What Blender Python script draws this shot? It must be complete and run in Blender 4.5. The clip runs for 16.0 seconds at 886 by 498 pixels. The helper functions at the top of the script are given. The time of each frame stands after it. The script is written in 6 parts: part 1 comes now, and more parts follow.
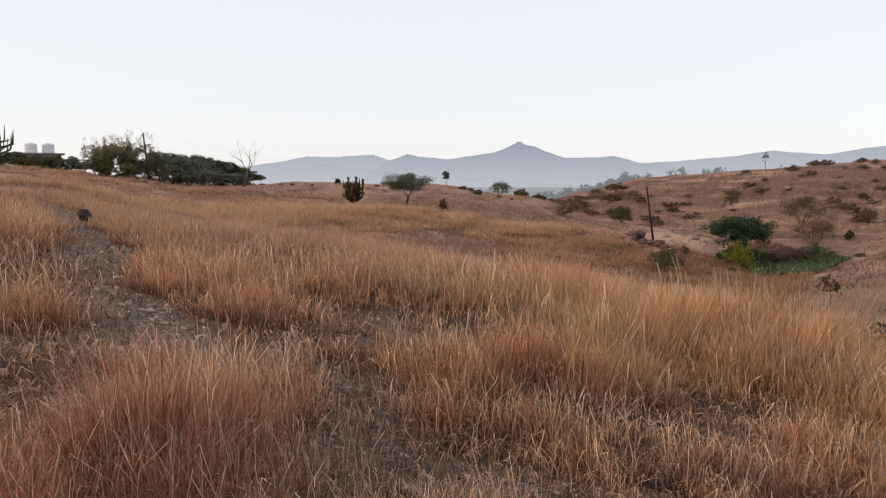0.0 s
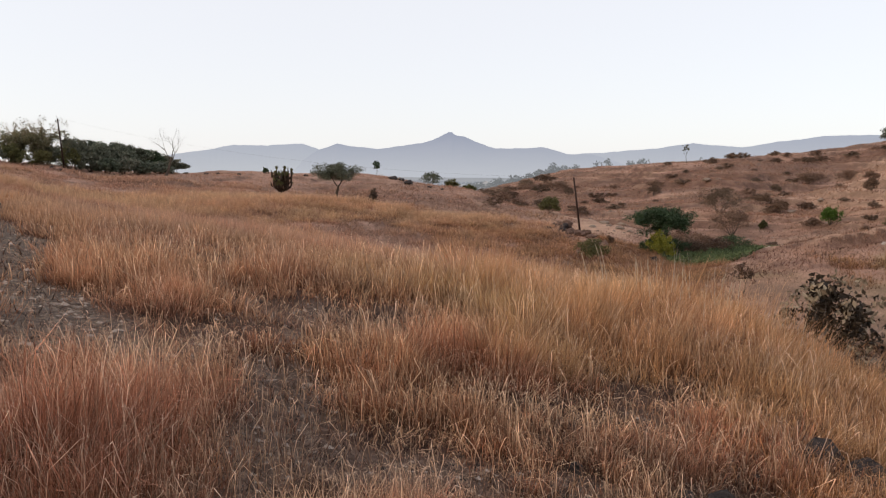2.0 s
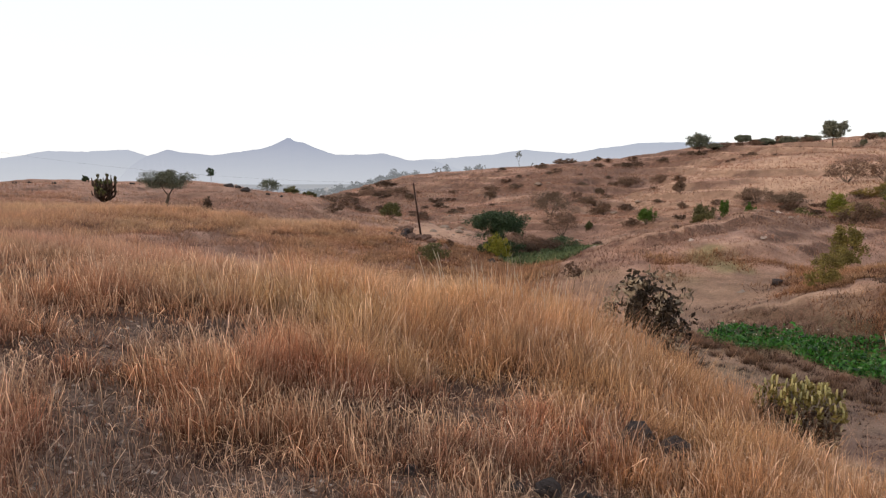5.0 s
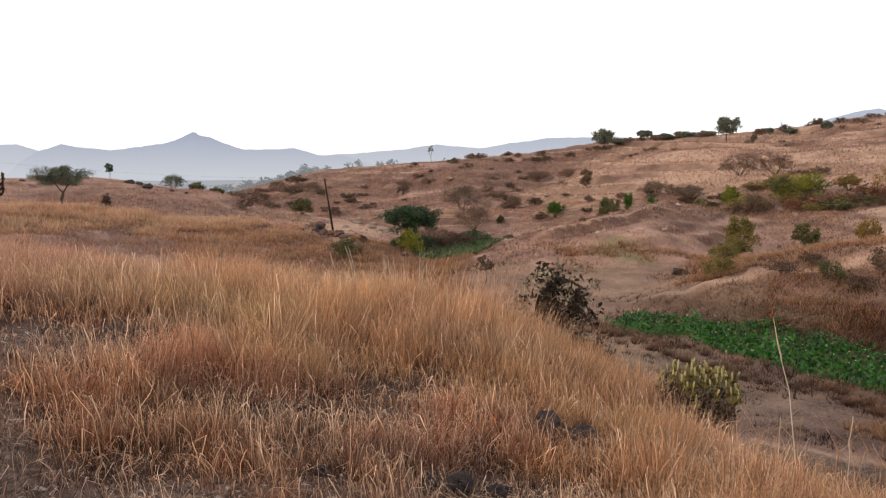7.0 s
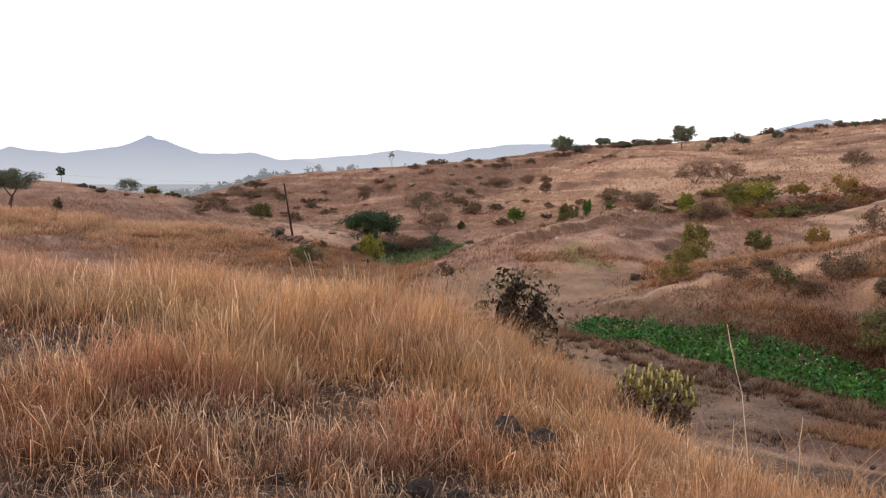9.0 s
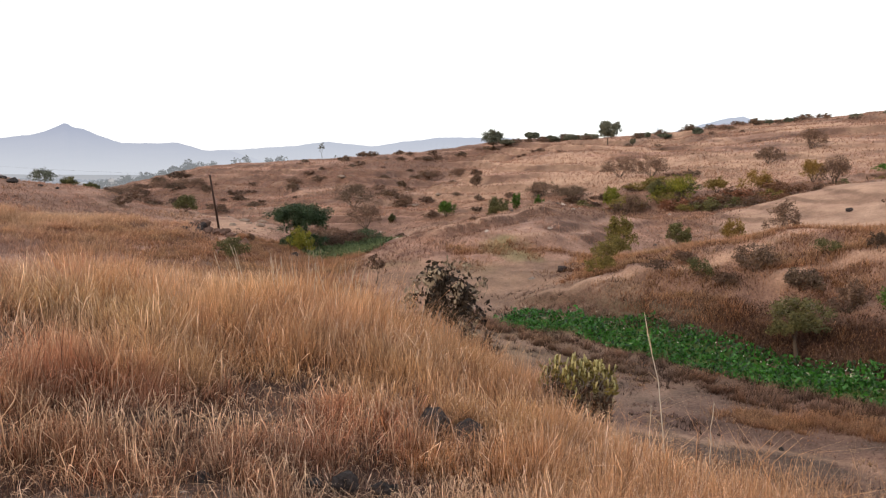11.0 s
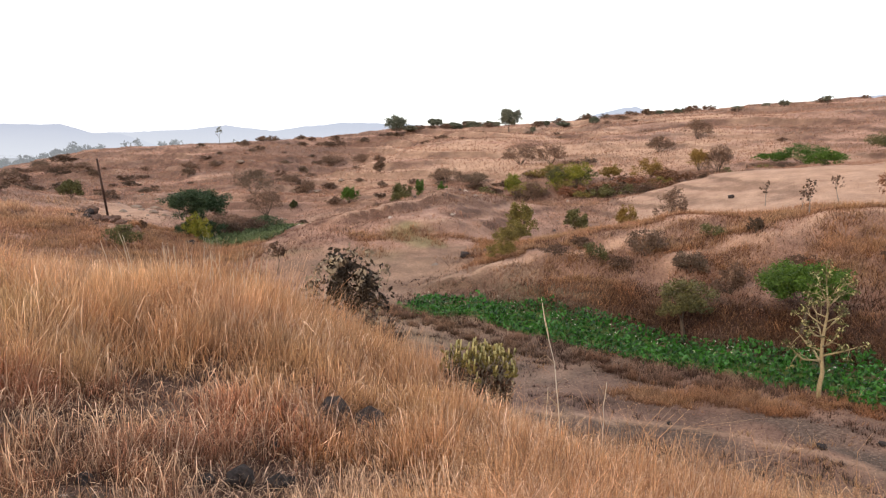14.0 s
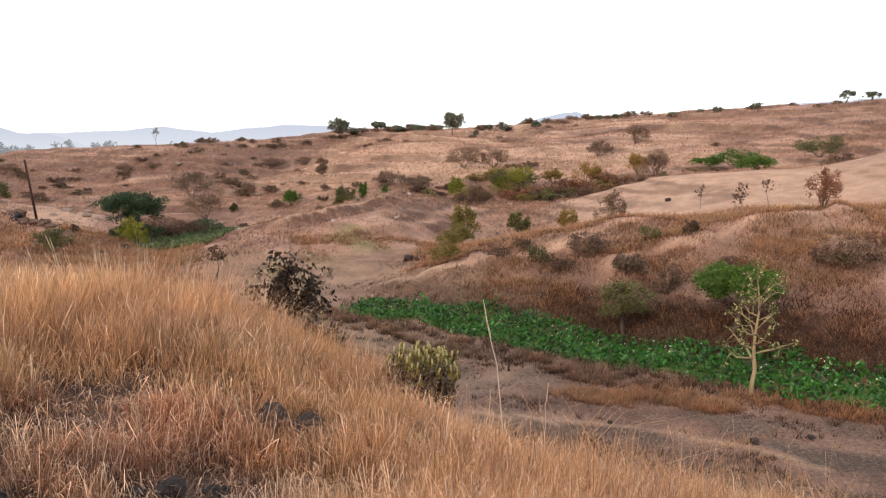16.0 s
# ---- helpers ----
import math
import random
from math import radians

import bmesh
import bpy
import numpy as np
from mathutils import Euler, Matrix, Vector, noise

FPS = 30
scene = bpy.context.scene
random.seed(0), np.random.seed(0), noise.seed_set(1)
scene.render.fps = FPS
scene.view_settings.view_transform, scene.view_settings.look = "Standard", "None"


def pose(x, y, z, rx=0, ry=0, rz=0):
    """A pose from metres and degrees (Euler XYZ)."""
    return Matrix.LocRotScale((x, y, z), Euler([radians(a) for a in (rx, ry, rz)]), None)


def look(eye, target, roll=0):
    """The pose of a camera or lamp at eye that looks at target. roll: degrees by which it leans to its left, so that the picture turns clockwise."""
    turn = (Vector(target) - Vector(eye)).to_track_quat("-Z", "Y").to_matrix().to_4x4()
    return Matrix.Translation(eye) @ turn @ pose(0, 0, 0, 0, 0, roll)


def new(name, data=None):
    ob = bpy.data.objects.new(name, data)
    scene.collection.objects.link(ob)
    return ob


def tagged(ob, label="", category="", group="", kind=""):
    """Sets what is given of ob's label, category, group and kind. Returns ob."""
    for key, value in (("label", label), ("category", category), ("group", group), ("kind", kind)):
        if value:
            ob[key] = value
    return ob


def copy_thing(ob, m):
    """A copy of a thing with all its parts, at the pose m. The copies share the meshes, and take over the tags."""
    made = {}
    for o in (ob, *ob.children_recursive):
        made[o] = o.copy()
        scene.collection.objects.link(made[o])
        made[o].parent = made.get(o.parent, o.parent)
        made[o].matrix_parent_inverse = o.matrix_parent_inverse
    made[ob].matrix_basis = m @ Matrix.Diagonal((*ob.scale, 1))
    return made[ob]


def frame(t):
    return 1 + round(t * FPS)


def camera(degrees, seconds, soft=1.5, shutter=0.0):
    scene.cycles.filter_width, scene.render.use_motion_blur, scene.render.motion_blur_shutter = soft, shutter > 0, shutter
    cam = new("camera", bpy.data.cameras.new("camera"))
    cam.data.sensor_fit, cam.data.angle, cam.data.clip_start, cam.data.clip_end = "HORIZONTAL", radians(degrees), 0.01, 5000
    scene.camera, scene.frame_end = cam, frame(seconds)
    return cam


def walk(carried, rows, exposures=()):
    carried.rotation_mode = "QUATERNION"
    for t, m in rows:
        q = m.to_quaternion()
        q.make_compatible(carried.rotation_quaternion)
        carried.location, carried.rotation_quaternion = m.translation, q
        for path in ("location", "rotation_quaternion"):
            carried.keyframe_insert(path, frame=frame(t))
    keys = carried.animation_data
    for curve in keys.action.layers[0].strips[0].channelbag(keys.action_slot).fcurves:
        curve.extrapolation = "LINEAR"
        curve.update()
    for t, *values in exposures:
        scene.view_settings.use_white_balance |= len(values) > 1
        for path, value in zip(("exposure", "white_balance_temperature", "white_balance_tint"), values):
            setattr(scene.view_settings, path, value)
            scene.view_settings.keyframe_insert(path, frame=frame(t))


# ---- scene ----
cam = camera(62.93, 16.0, soft=1.2)
walk(cam, [
    (0.0, pose(-0.000, 0.000, 1.600, 84.80, 0.00, 0.00)),
    (0.5, pose(0.011, 0.002, 1.603, 84.62, -0.11, -1.88)),
    (1.0, pose(0.020, -0.007, 1.608, 84.65, -0.25, -2.95)),
    (1.5, pose(0.031, -0.021, 1.615, 84.49, -0.41, -4.09)),
    (2.0, pose(0.051, -0.027, 1.610, 84.03, -0.32, -5.43)),
    (2.5, pose(0.062, -0.030, 1.607, 83.90, -0.24, -6.86)),
    (3.0, pose(0.073, -0.030, 1.610, 83.94, -0.05, -8.54)),
    (3.5, pose(0.091, -0.045, 1.610, 83.94, 0.39, -10.70)),
    (4.0, pose(0.107, -0.050, 1.613, 84.29, 0.44, -12.99)),
    (4.5, pose(0.127, -0.045, 1.613, 84.69, 0.05, -15.95)),
    (5.0, pose(0.147, -0.059, 1.616, 84.53, 0.15, -17.88)),
    (7.5, pose(0.204, -0.015, 1.614, 84.22, 0.34, -25.77)),
    (8.0, pose(0.202, -0.005, 1.606, 84.39, 0.25, -26.31)),
    (10.5, pose(0.206, -0.105, 1.641, 84.25, -0.28, -31.69)),
    (11.0, pose(0.220, -0.111, 1.637, 83.97, -0.40, -33.25)),
    (11.5, pose(0.245, -0.093, 1.633, 83.42, -0.57, -34.70)),
    (12.0, pose(0.252, -0.094, 1.634, 83.01, -0.53, -35.98)),
    (12.5, pose(0.257, -0.105, 1.636, 82.97, -0.35, -37.09)),
    (13.0, pose(0.240, -0.138, 1.651, 82.95, -0.61, -38.00)),
    (13.5, pose(0.262, -0.123, 1.642, 82.74, -0.73, -39.32)),
    (14.0, pose(0.275, -0.120, 1.642, 82.97, -0.87, -40.82)),
    (14.5, pose(0.287, -0.113, 1.635, 83.24, -0.82, -41.62)),
    (15.0, pose(0.299, -0.109, 1.635, 83.41, -1.05, -42.89)),
    (15.5, pose(0.309, -0.104, 1.630, 83.47, -1.16, -43.95)),
    (16.0, pose(0.339, -0.094, 1.623, 83.30, -1.12, -45.24)),
], exposures=((0.0, -0.52), (1.5, -0.55), (3.0, -0.35), (5.0, -0.32), (7.5, -0.28), (10.5, -0.2), (11.0, -0.16), (11.6, 0.0), (13.0, 0.08), (16.0, 0.1)))

# ---- light ----
world = bpy.data.worlds.new("world")
scene.world = world
world.use_nodes = True
wn = world.node_tree.nodes
sky = wn.new("ShaderNodeTexSky")
sky.sky_type, sky.sun_disc = "NISHITA", False
SUN_BEARING, SUN_HEIGHT = -100.0, 20.0
sky.sun_elevation, sky.sun_rotation = radians(SUN_HEIGHT), radians(SUN_BEARING)
sky.air_density, sky.dust_density, sky.ozone_density, sky.altitude = 1.0, 2.0, 1.0, 600
wn["Background"].inputs["Strength"].default_value = 0.15
veil = wn.new("ShaderNodeMix")  # morning haze over the whole sky
veil.data_type = "RGBA"
veil.inputs[0].default_value = 0.62
veil.inputs[7].default_value = (12.0, 11.8, 12.1, 1)
world.node_tree.links.new(sky.outputs[0], veil.inputs[6])
world.node_tree.links.new(veil.outputs[2], wn["Background"].inputs["Color"])
lamp = bpy.data.lights.new("sun", "SUN")
lamp.energy, lamp.angle, lamp.color = 1.9, radians(10), (1.0, 0.74, 0.52)
sun = new("sun", lamp)
sb, se = radians(SUN_BEARING), radians(SUN_HEIGHT)
sun.matrix_world = look((0, 0, 0), (-math.sin(sb) * math.cos(se), -math.cos(sb) * math.cos(se), -math.sin(se)))
sun.location = (-60, -20, 60)


# ---- materials ----
def shader(name, rough=0.9):
    m = bpy.data.materials.new(name)
    m.use_nodes = True
    n = m.node_tree.nodes
    p = n["Principled BSDF"]
    p.inputs["Roughness"].default_value = rough
    p.inputs["Specular IOR Level"].default_value = 0.2
    return m, n, m.node_tree.links, p


def ramp(n, links, source, stops):
    r = n.new("ShaderNodeValToRGB")
    e = r.color_ramp.elements
    for k, (at, col) in enumerate(stops):
        s = e[k] if k < 2 else e.new(at)
        s.position, s.color = at, (*col, 1)
    links.new(source, r.inputs[0])
    return r.outputs[0]


def noise_of(n, links, coord, scale, detail=4.0, rough=0.6):
    t = n.new("ShaderNodeTexNoise")
    t.inputs["Scale"].default_value, t.inputs["Detail"].default_value, t.inputs["Roughness"].default_value = scale, detail, rough
    links.new(coord, t.inputs["Vector"])
    return t.outputs["Fac"]


def blend(n, links, fac, a, b, mode="MIX"):
    m = n.new("ShaderNodeMix")
    m.data_type, m.blend_type = "RGBA", mode
    for sock, v in ((m.inputs[0], fac), (m.inputs[6], a), (m.inputs[7], b)):
        if isinstance(v, bpy.types.NodeSocket):
            links.new(v, sock)
        else:
            sock.default_value = v if isinstance(v, float) else (*v, 1)
    return m.outputs[2]


def bumped(n, links, p, height_out, strength, distance=0.02):
    b = n.new("ShaderNodeBump")
    b.inputs["Strength"].default_value, b.inputs["Distance"].default_value = strength, distance
    links.new(height_out, b.inputs["Height"])
    links.new(b.outputs[0], p.inputs["Normal"])


def rough_stuff(name, dark, light, fine=12.0, coarse=1.5, rough=0.9, bump=0.5, distance=0.02):
    """A surface that varies at two scales between two colours."""
    m, n, links, p = shader(name, rough)
    c = n.new("ShaderNodeTexCoord").outputs["Object"]
    a, b = noise_of(n, links, c, fine), noise_of(n, links, c, coarse)
    mid = tuple((x + y) / 2 for x, y in zip(dark, light))
    one = ramp(n, links, a, ((0.3, dark), (0.7, light)))
    two = ramp(n, links, b, ((0.3, dark), (0.7, mid)))
    links.new(blend(n, links, 0.45, one, two), p.inputs["Base Color"])
    bumped(n, links, p, a, bump, distance)
    return m


def stony(name, dark, light):
    """Loose stones, each with its own shade."""
    m, n, links, p = shader(name, 0.95)
    g = n.new("ShaderNodeNewGeometry")
    c = n.new("ShaderNodeTexCoord").outputs["Object"]
    col = ramp(n, links, g.outputs["Random Per Island"], ((0.0, dark), (1.0, light)))
    col = blend(n, links, 0.6, col, ramp(n, links, noise_of(n, links, c, 60.0), ((0.3, (0.6, 0.6, 0.6)), (0.7, (1.3, 1.3, 1.3)))), "MULTIPLY")
    links.new(col, p.inputs["Base Color"])
    return m


def leafy(name, dark, light, through_light=0.25, rough=0.6):
    """Leaves: every leaf its own tint, with some light through it."""
    m, n, links, p = shader(name, rough)
    g = n.new("ShaderNodeNewGeometry")
    info = n.new("ShaderNodeObjectInfo")
    c = n.new("ShaderNodeTexCoord").outputs["Object"]
    col = ramp(n, links, g.outputs["Random Per Island"], ((0.0, dark), (1.0, light)))
    big = ramp(n, links, noise_of(n, links, c, 1.3, 2.0), ((0.3, (0.7, 0.7, 0.7)), (0.7, (1.2, 1.15, 1.0))))
    col = blend(n, links, 0.8, col, big, "MULTIPLY")
    tint = ramp(n, links, info.outputs["Random"], ((0.0, (0.8, 0.85, 0.8)), (1.0, (1.15, 1.05, 1.0))))
    col = blend(n, links, 1.0, col, tint, "MULTIPLY")
    links.new(col, p.inputs["Base Color"])
    t = n.new("ShaderNodeBsdfTranslucent")
    links.new(col, t.inputs["Color"])
    mix = n.new("ShaderNodeMixShader")
    mix.inputs[0].default_value = through_light
    links.new(p.outputs[0], mix.inputs[1])
    links.new(t.outputs[0], mix.inputs[2])
    links.new(mix.outputs[0], n["Material Output"].inputs[0])
    return m


def grass_stuff(name, root, middle, tip, russet, grey, share=0.3, vivid=1.0):
    """Dry blades: rust and painted shade at the root, straw and painted glints at the tip, tinted in patches over the
    slope.
    """
    m, n, links, p = shader(name, 0.75)
    uv = n.new("ShaderNodeSeparateXYZ")
    links.new(n.new("ShaderNodeUVMap").outputs[0], uv.inputs[0])
    c = n.new("ShaderNodeTexCoord").outputs["Object"]
    # the lower blade is darkened in colour, as shade inside the tufts
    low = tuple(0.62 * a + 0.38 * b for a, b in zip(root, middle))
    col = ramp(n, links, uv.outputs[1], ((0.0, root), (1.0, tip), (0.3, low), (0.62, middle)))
    rusty, bleached = (tuple(3 * (a / b) / sum(p / q for p, q in zip(c, middle)) for a, b in zip(c, middle)) for c in (russet, grey))
    patch = ramp(n, links, noise_of(n, links, c, 0.35, 3.0), ((0.38, (0.0, 0.0, 0.0)), (0.62, (0.75, 0.75, 0.75))))
    col = blend(n, links, patch, col, rusty, "MULTIPLY")
    gold = ramp(n, links, noise_of(n, links, c, 0.13, 2.0), ((0.44, (0.0, 0.0, 0.0)), (0.66, (0.8, 0.8, 0.8))))
    col = blend(n, links, gold, col, bleached, "MULTIPLY")
    one = ramp(n, links, uv.outputs[0], ((0.0, (0.22, 0.20, 0.20)), (1.0, (1.9, 1.95, 2.0)), (0.4, (0.72, 0.68, 0.66)), (0.8, (1.2, 1.19, 1.17))))
    col = blend(n, links, vivid, col, one, "MULTIPLY")
    vary = ramp(n, links, noise_of(n, links, c, 2.2, 2.0), ((0.3, (0.72, 0.72, 0.72)), (0.7, (1.2, 1.2, 1.2))))
    col = blend(n, links, 0.7, col, vary, "MULTIPLY")
    mauve = ramp(n, links, noise_of(n, links, c, 0.8, 2.0), ((0.36, (1.05, 0.98, 0.88)), (0.66, (0.86, 0.88, 0.95))))
    col = blend(n, links, 0.9, col, mauve, "MULTIPLY")
    links.new(col, p.inputs["Base Color"])
    t = n.new("ShaderNodeBsdfTranslucent")
    links.new(col, t.inputs["Color"])
    mix = n.new("ShaderNodeMixShader")
    mix.inputs[0].default_value = share
    links.new(p.outputs[0], mix.inputs[1])
    links.new(t.outputs[0], mix.inputs[2])
    links.new(mix.outputs[0], n["Material Output"].inputs[0])
    return m


def ground_stuff():
    """Dry turf and soil; the land's own zones give bare soil, green swards and pale grazed fields."""
    m, n, links, p = shader("dry_ground", 0.95)
    c = n.new("ShaderNodeTexCoord").outputs["Object"]
    zone = n.new("ShaderNodeVertexColor")
    zone.layer_name = "zone"
    sep = n.new("ShaderNodeSeparateColor")
    links.new(zone.outputs["Color"], sep.inputs[0])
    fine, mid, big = noise_of(n, links, c, 9.0, 6.0, 0.7), noise_of(n, links, c, 0.55, 5.0, 0.65), noise_of(n, links, c, 0.05, 4.0)
    turf = ramp(n, links, mid, ((0.28, (0.22, 0.138, 0.110)), (0.72, (0.49, 0.33, 0.255)), (0.5, (0.34, 0.222, 0.172))))
    warm = ramp(n, links, big, ((0.35, (0.85, 0.82, 0.80)), (0.65, (1.18, 1.0, 0.88))))
    turf = blend(n, links, 0.8, turf, warm, "MULTIPLY")
    speck = ramp(n, links, fine, ((0.3, (0.45, 0.45, 0.45)), (0.7, (1.4, 1.4, 1.4))))
    turf = blend(n, links, 0.75, turf, speck, "MULTIPLY")
    soil = ramp(n, links, fine, ((0.3, (0.028, 0.019, 0.016)), (0.78, (0.43, 0.325, 0.255)), (0.52, (0.15, 0.108, 0.082))))
    green = ramp(n, links, mid, ((0.3, (0.05, 0.09, 0.02)), (0.7, (0.16, 0.20, 0.06))))
    pale = ramp(n, links, mid, ((0.3, (0.39, 0.24, 0.158)), (0.7, (0.58, 0.385, 0.262))))
    pale = blend(n, links, 0.55, pale, speck, "MULTIPLY")
    col = blend(n, links, sep.outputs[0], turf, soil)
    earth = ramp(n, links, mid, ((0.3, (0.020, 0.009, 0.0065)), (0.7, (0.095, 0.045, 0.028))))
    earth = blend(n, links, 0.7, earth, speck, "MULTIPLY")
    col = blend(n, links, zone.outputs["Alpha"], col, earth)
    col = blend(n, links, sep.outputs[2], col, pale)
    col = blend(n, links, sep.outputs[1], col, green)
    links.new(col, p.inputs["Base Color"])
    bumped(n, links, p, fine, 1.0, 0.09)
    return m


def distant(name, colour, haze_glow, share, low=None, top=1.0):
    """Far-off land or things, with haze put in as a glow, paler low down if asked."""
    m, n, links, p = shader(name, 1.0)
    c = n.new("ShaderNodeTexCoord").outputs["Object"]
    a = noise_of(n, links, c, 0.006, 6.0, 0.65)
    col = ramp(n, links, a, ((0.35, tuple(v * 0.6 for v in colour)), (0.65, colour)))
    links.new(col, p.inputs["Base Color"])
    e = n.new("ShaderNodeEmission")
    e.inputs["Color"].default_value = (*haze_glow, 1)
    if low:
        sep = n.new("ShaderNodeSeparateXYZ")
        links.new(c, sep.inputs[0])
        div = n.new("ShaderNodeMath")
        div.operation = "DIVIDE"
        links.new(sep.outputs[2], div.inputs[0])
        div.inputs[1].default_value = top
        links.new(ramp(n, links, div.outputs[0], ((0.0, low), (1.0, haze_glow))), e.inputs["Color"])
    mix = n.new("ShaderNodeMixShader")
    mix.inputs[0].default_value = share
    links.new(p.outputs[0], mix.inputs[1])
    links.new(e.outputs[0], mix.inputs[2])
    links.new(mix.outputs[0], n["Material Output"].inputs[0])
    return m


GROUND = ground_stuff()
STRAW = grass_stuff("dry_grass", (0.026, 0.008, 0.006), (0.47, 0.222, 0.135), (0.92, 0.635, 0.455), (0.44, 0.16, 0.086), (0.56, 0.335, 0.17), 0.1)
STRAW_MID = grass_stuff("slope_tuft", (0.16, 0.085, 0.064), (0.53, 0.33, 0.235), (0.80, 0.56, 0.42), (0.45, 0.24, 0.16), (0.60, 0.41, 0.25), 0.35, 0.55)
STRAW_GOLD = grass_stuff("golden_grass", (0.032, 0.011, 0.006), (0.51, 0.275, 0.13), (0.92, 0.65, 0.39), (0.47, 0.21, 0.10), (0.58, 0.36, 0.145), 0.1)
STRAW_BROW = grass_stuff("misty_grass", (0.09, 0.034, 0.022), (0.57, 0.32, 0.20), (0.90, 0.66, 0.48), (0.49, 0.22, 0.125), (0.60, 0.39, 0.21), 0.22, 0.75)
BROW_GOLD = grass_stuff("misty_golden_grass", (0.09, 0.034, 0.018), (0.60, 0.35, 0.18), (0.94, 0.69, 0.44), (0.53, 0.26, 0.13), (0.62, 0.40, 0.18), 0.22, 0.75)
SPUR_GOLD = grass_stuff("golden_tuft", (0.18, 0.09, 0.058), (0.60, 0.37, 0.22), (0.88, 0.63, 0.41), (0.52, 0.29, 0.175), (0.64, 0.44, 0.26), 0.35, 0.6)
STEM = grass_stuff("bleached_stem", (0.24, 0.13, 0.08), (0.68, 0.475, 0.33), (0.88, 0.68, 0.51), (0.62, 0.40, 0.26), (0.68, 0.48, 0.29), 0.15, 0.9)
# litter, darkened in colour for shade in the gaps between tufts
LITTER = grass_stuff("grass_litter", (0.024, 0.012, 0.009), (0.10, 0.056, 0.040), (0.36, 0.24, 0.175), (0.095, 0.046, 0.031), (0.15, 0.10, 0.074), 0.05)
# far grass, pale and even because haze is put into its colour
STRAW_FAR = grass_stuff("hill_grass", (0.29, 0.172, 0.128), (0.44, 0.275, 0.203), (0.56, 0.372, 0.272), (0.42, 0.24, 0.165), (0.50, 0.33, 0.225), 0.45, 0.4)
RUST = grass_stuff("brown_brush", (0.13, 0.076, 0.058), (0.24, 0.148, 0.115), (0.36, 0.235, 0.18), (0.24, 0.125, 0.088), (0.31, 0.205, 0.148), 0.35, 0.35)
# paler copy of RUST for far scrub, with haze in the colour
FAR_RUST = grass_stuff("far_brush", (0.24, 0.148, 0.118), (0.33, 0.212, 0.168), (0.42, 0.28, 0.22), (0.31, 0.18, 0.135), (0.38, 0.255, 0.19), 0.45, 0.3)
BANK_RUST = grass_stuff("rusty_brush", (0.030, 0.015, 0.010), (0.125, 0.062, 0.034), (0.30, 0.17, 0.095), (0.12, 0.05, 0.026), (0.20, 0.115, 0.06), 0.08, 0.8)
# paler copy of BROWN for far bushes, haze put into its colour
HAZED_BROWN = leafy("hazed_brown_twig", (0.10, 0.066, 0.052), (0.25, 0.17, 0.13), 0.15)
BAMBOO_LEAF = leafy("bamboo_leaf", (0.12, 0.12, 0.075), (0.27, 0.26, 0.17), 0.4)
# leaves of distant trees, lightened and greyed to stand for haze
GROVE_LEAF = leafy("hazy_green_leaf", (0.095, 0.11, 0.09), (0.21, 0.225, 0.18))
OLIVE_GOLD = leafy("yellowing_olive_leaf", (0.12, 0.10, 0.03), (0.27, 0.22, 0.075))
PALE_LEAF = leafy("withered_pale_leaf", (0.16, 0.12, 0.09), (0.42, 0.34, 0.26), 0.1)
BANK_STRAW = grass_stuff("bank_grass", (0.12, 0.062, 0.038), (0.40, 0.238, 0.138), (0.62, 0.415, 0.26), (0.35, 0.175, 0.095), (0.48, 0.31, 0.17), 0.35, 0.7)
VALLEY_STRAW = grass_stuff("withered_tussock", (0.045, 0.025, 0.018), (0.22, 0.14, 0.10), (0.39, 0.27, 0.195), (0.20, 0.115, 0.078), (0.27, 0.185, 0.125), 0.1, 0.6)
# short grass, its colour darkened as the shade low between tufts
SHORT = grass_stuff("short_grass", (0.022, 0.009, 0.006), (0.21, 0.105, 0.068), (0.52, 0.335, 0.235), (0.21, 0.085, 0.05), (0.28, 0.17, 0.095), 0.08)
BARK = rough_stuff("bark", (0.05, 0.038, 0.03), (0.16, 0.12, 0.09), 30, 4)
PALE_BARK = rough_stuff("pale_bark", (0.20, 0.16, 0.09), (0.46, 0.38, 0.22), 30, 4)
GREY_BARK = rough_stuff("grey_bark", (0.16, 0.13, 0.11), (0.34, 0.29, 0.25), 30, 4)
ROCK = rough_stuff("dark_rock", (0.008, 0.007, 0.007), (0.105, 0.085, 0.08), 24, 4, 0.95, 1.0, 0.08)
GREY_ROCK = rough_stuff("grey_stone", (0.13, 0.098, 0.078), (0.38, 0.285, 0.22), 14, 2, 0.9, 0.8, 0.04)
LOOSE_STONE = stony("loose_stone", (0.05, 0.039, 0.034), (0.50, 0.41, 0.345))
RED_ROCK = rough_stuff("red_brown_rock", (0.07, 0.04, 0.03), (0.22, 0.13, 0.095), 9, 1.5, 0.9, 0.9, 0.05)
IRON = rough_stuff("rusty_iron", (0.02, 0.012, 0.01), (0.07, 0.035, 0.025), 20, 2, 0.7)
WHITE = rough_stuff("white_plastic", (0.62, 0.64, 0.68), (0.82, 0.83, 0.85), 6, 1, 0.45, 0.1)
PLASTER = rough_stuff("grey_plaster", (0.20, 0.18, 0.16), (0.42, 0.39, 0.35), 8, 1.2)
DARK_GREEN = leafy("dark_green_leaf", (0.028, 0.052, 0.03), (0.085, 0.125, 0.065))
# green leaf with the haze of distance painted into its colour
HAZED_GREEN = leafy("hazed_green_leaf", (0.07, 0.085, 0.068), (0.20, 0.215, 0.165))
GREEN = leafy("green_leaf", (0.03, 0.075, 0.012), (0.10, 0.19, 0.035))
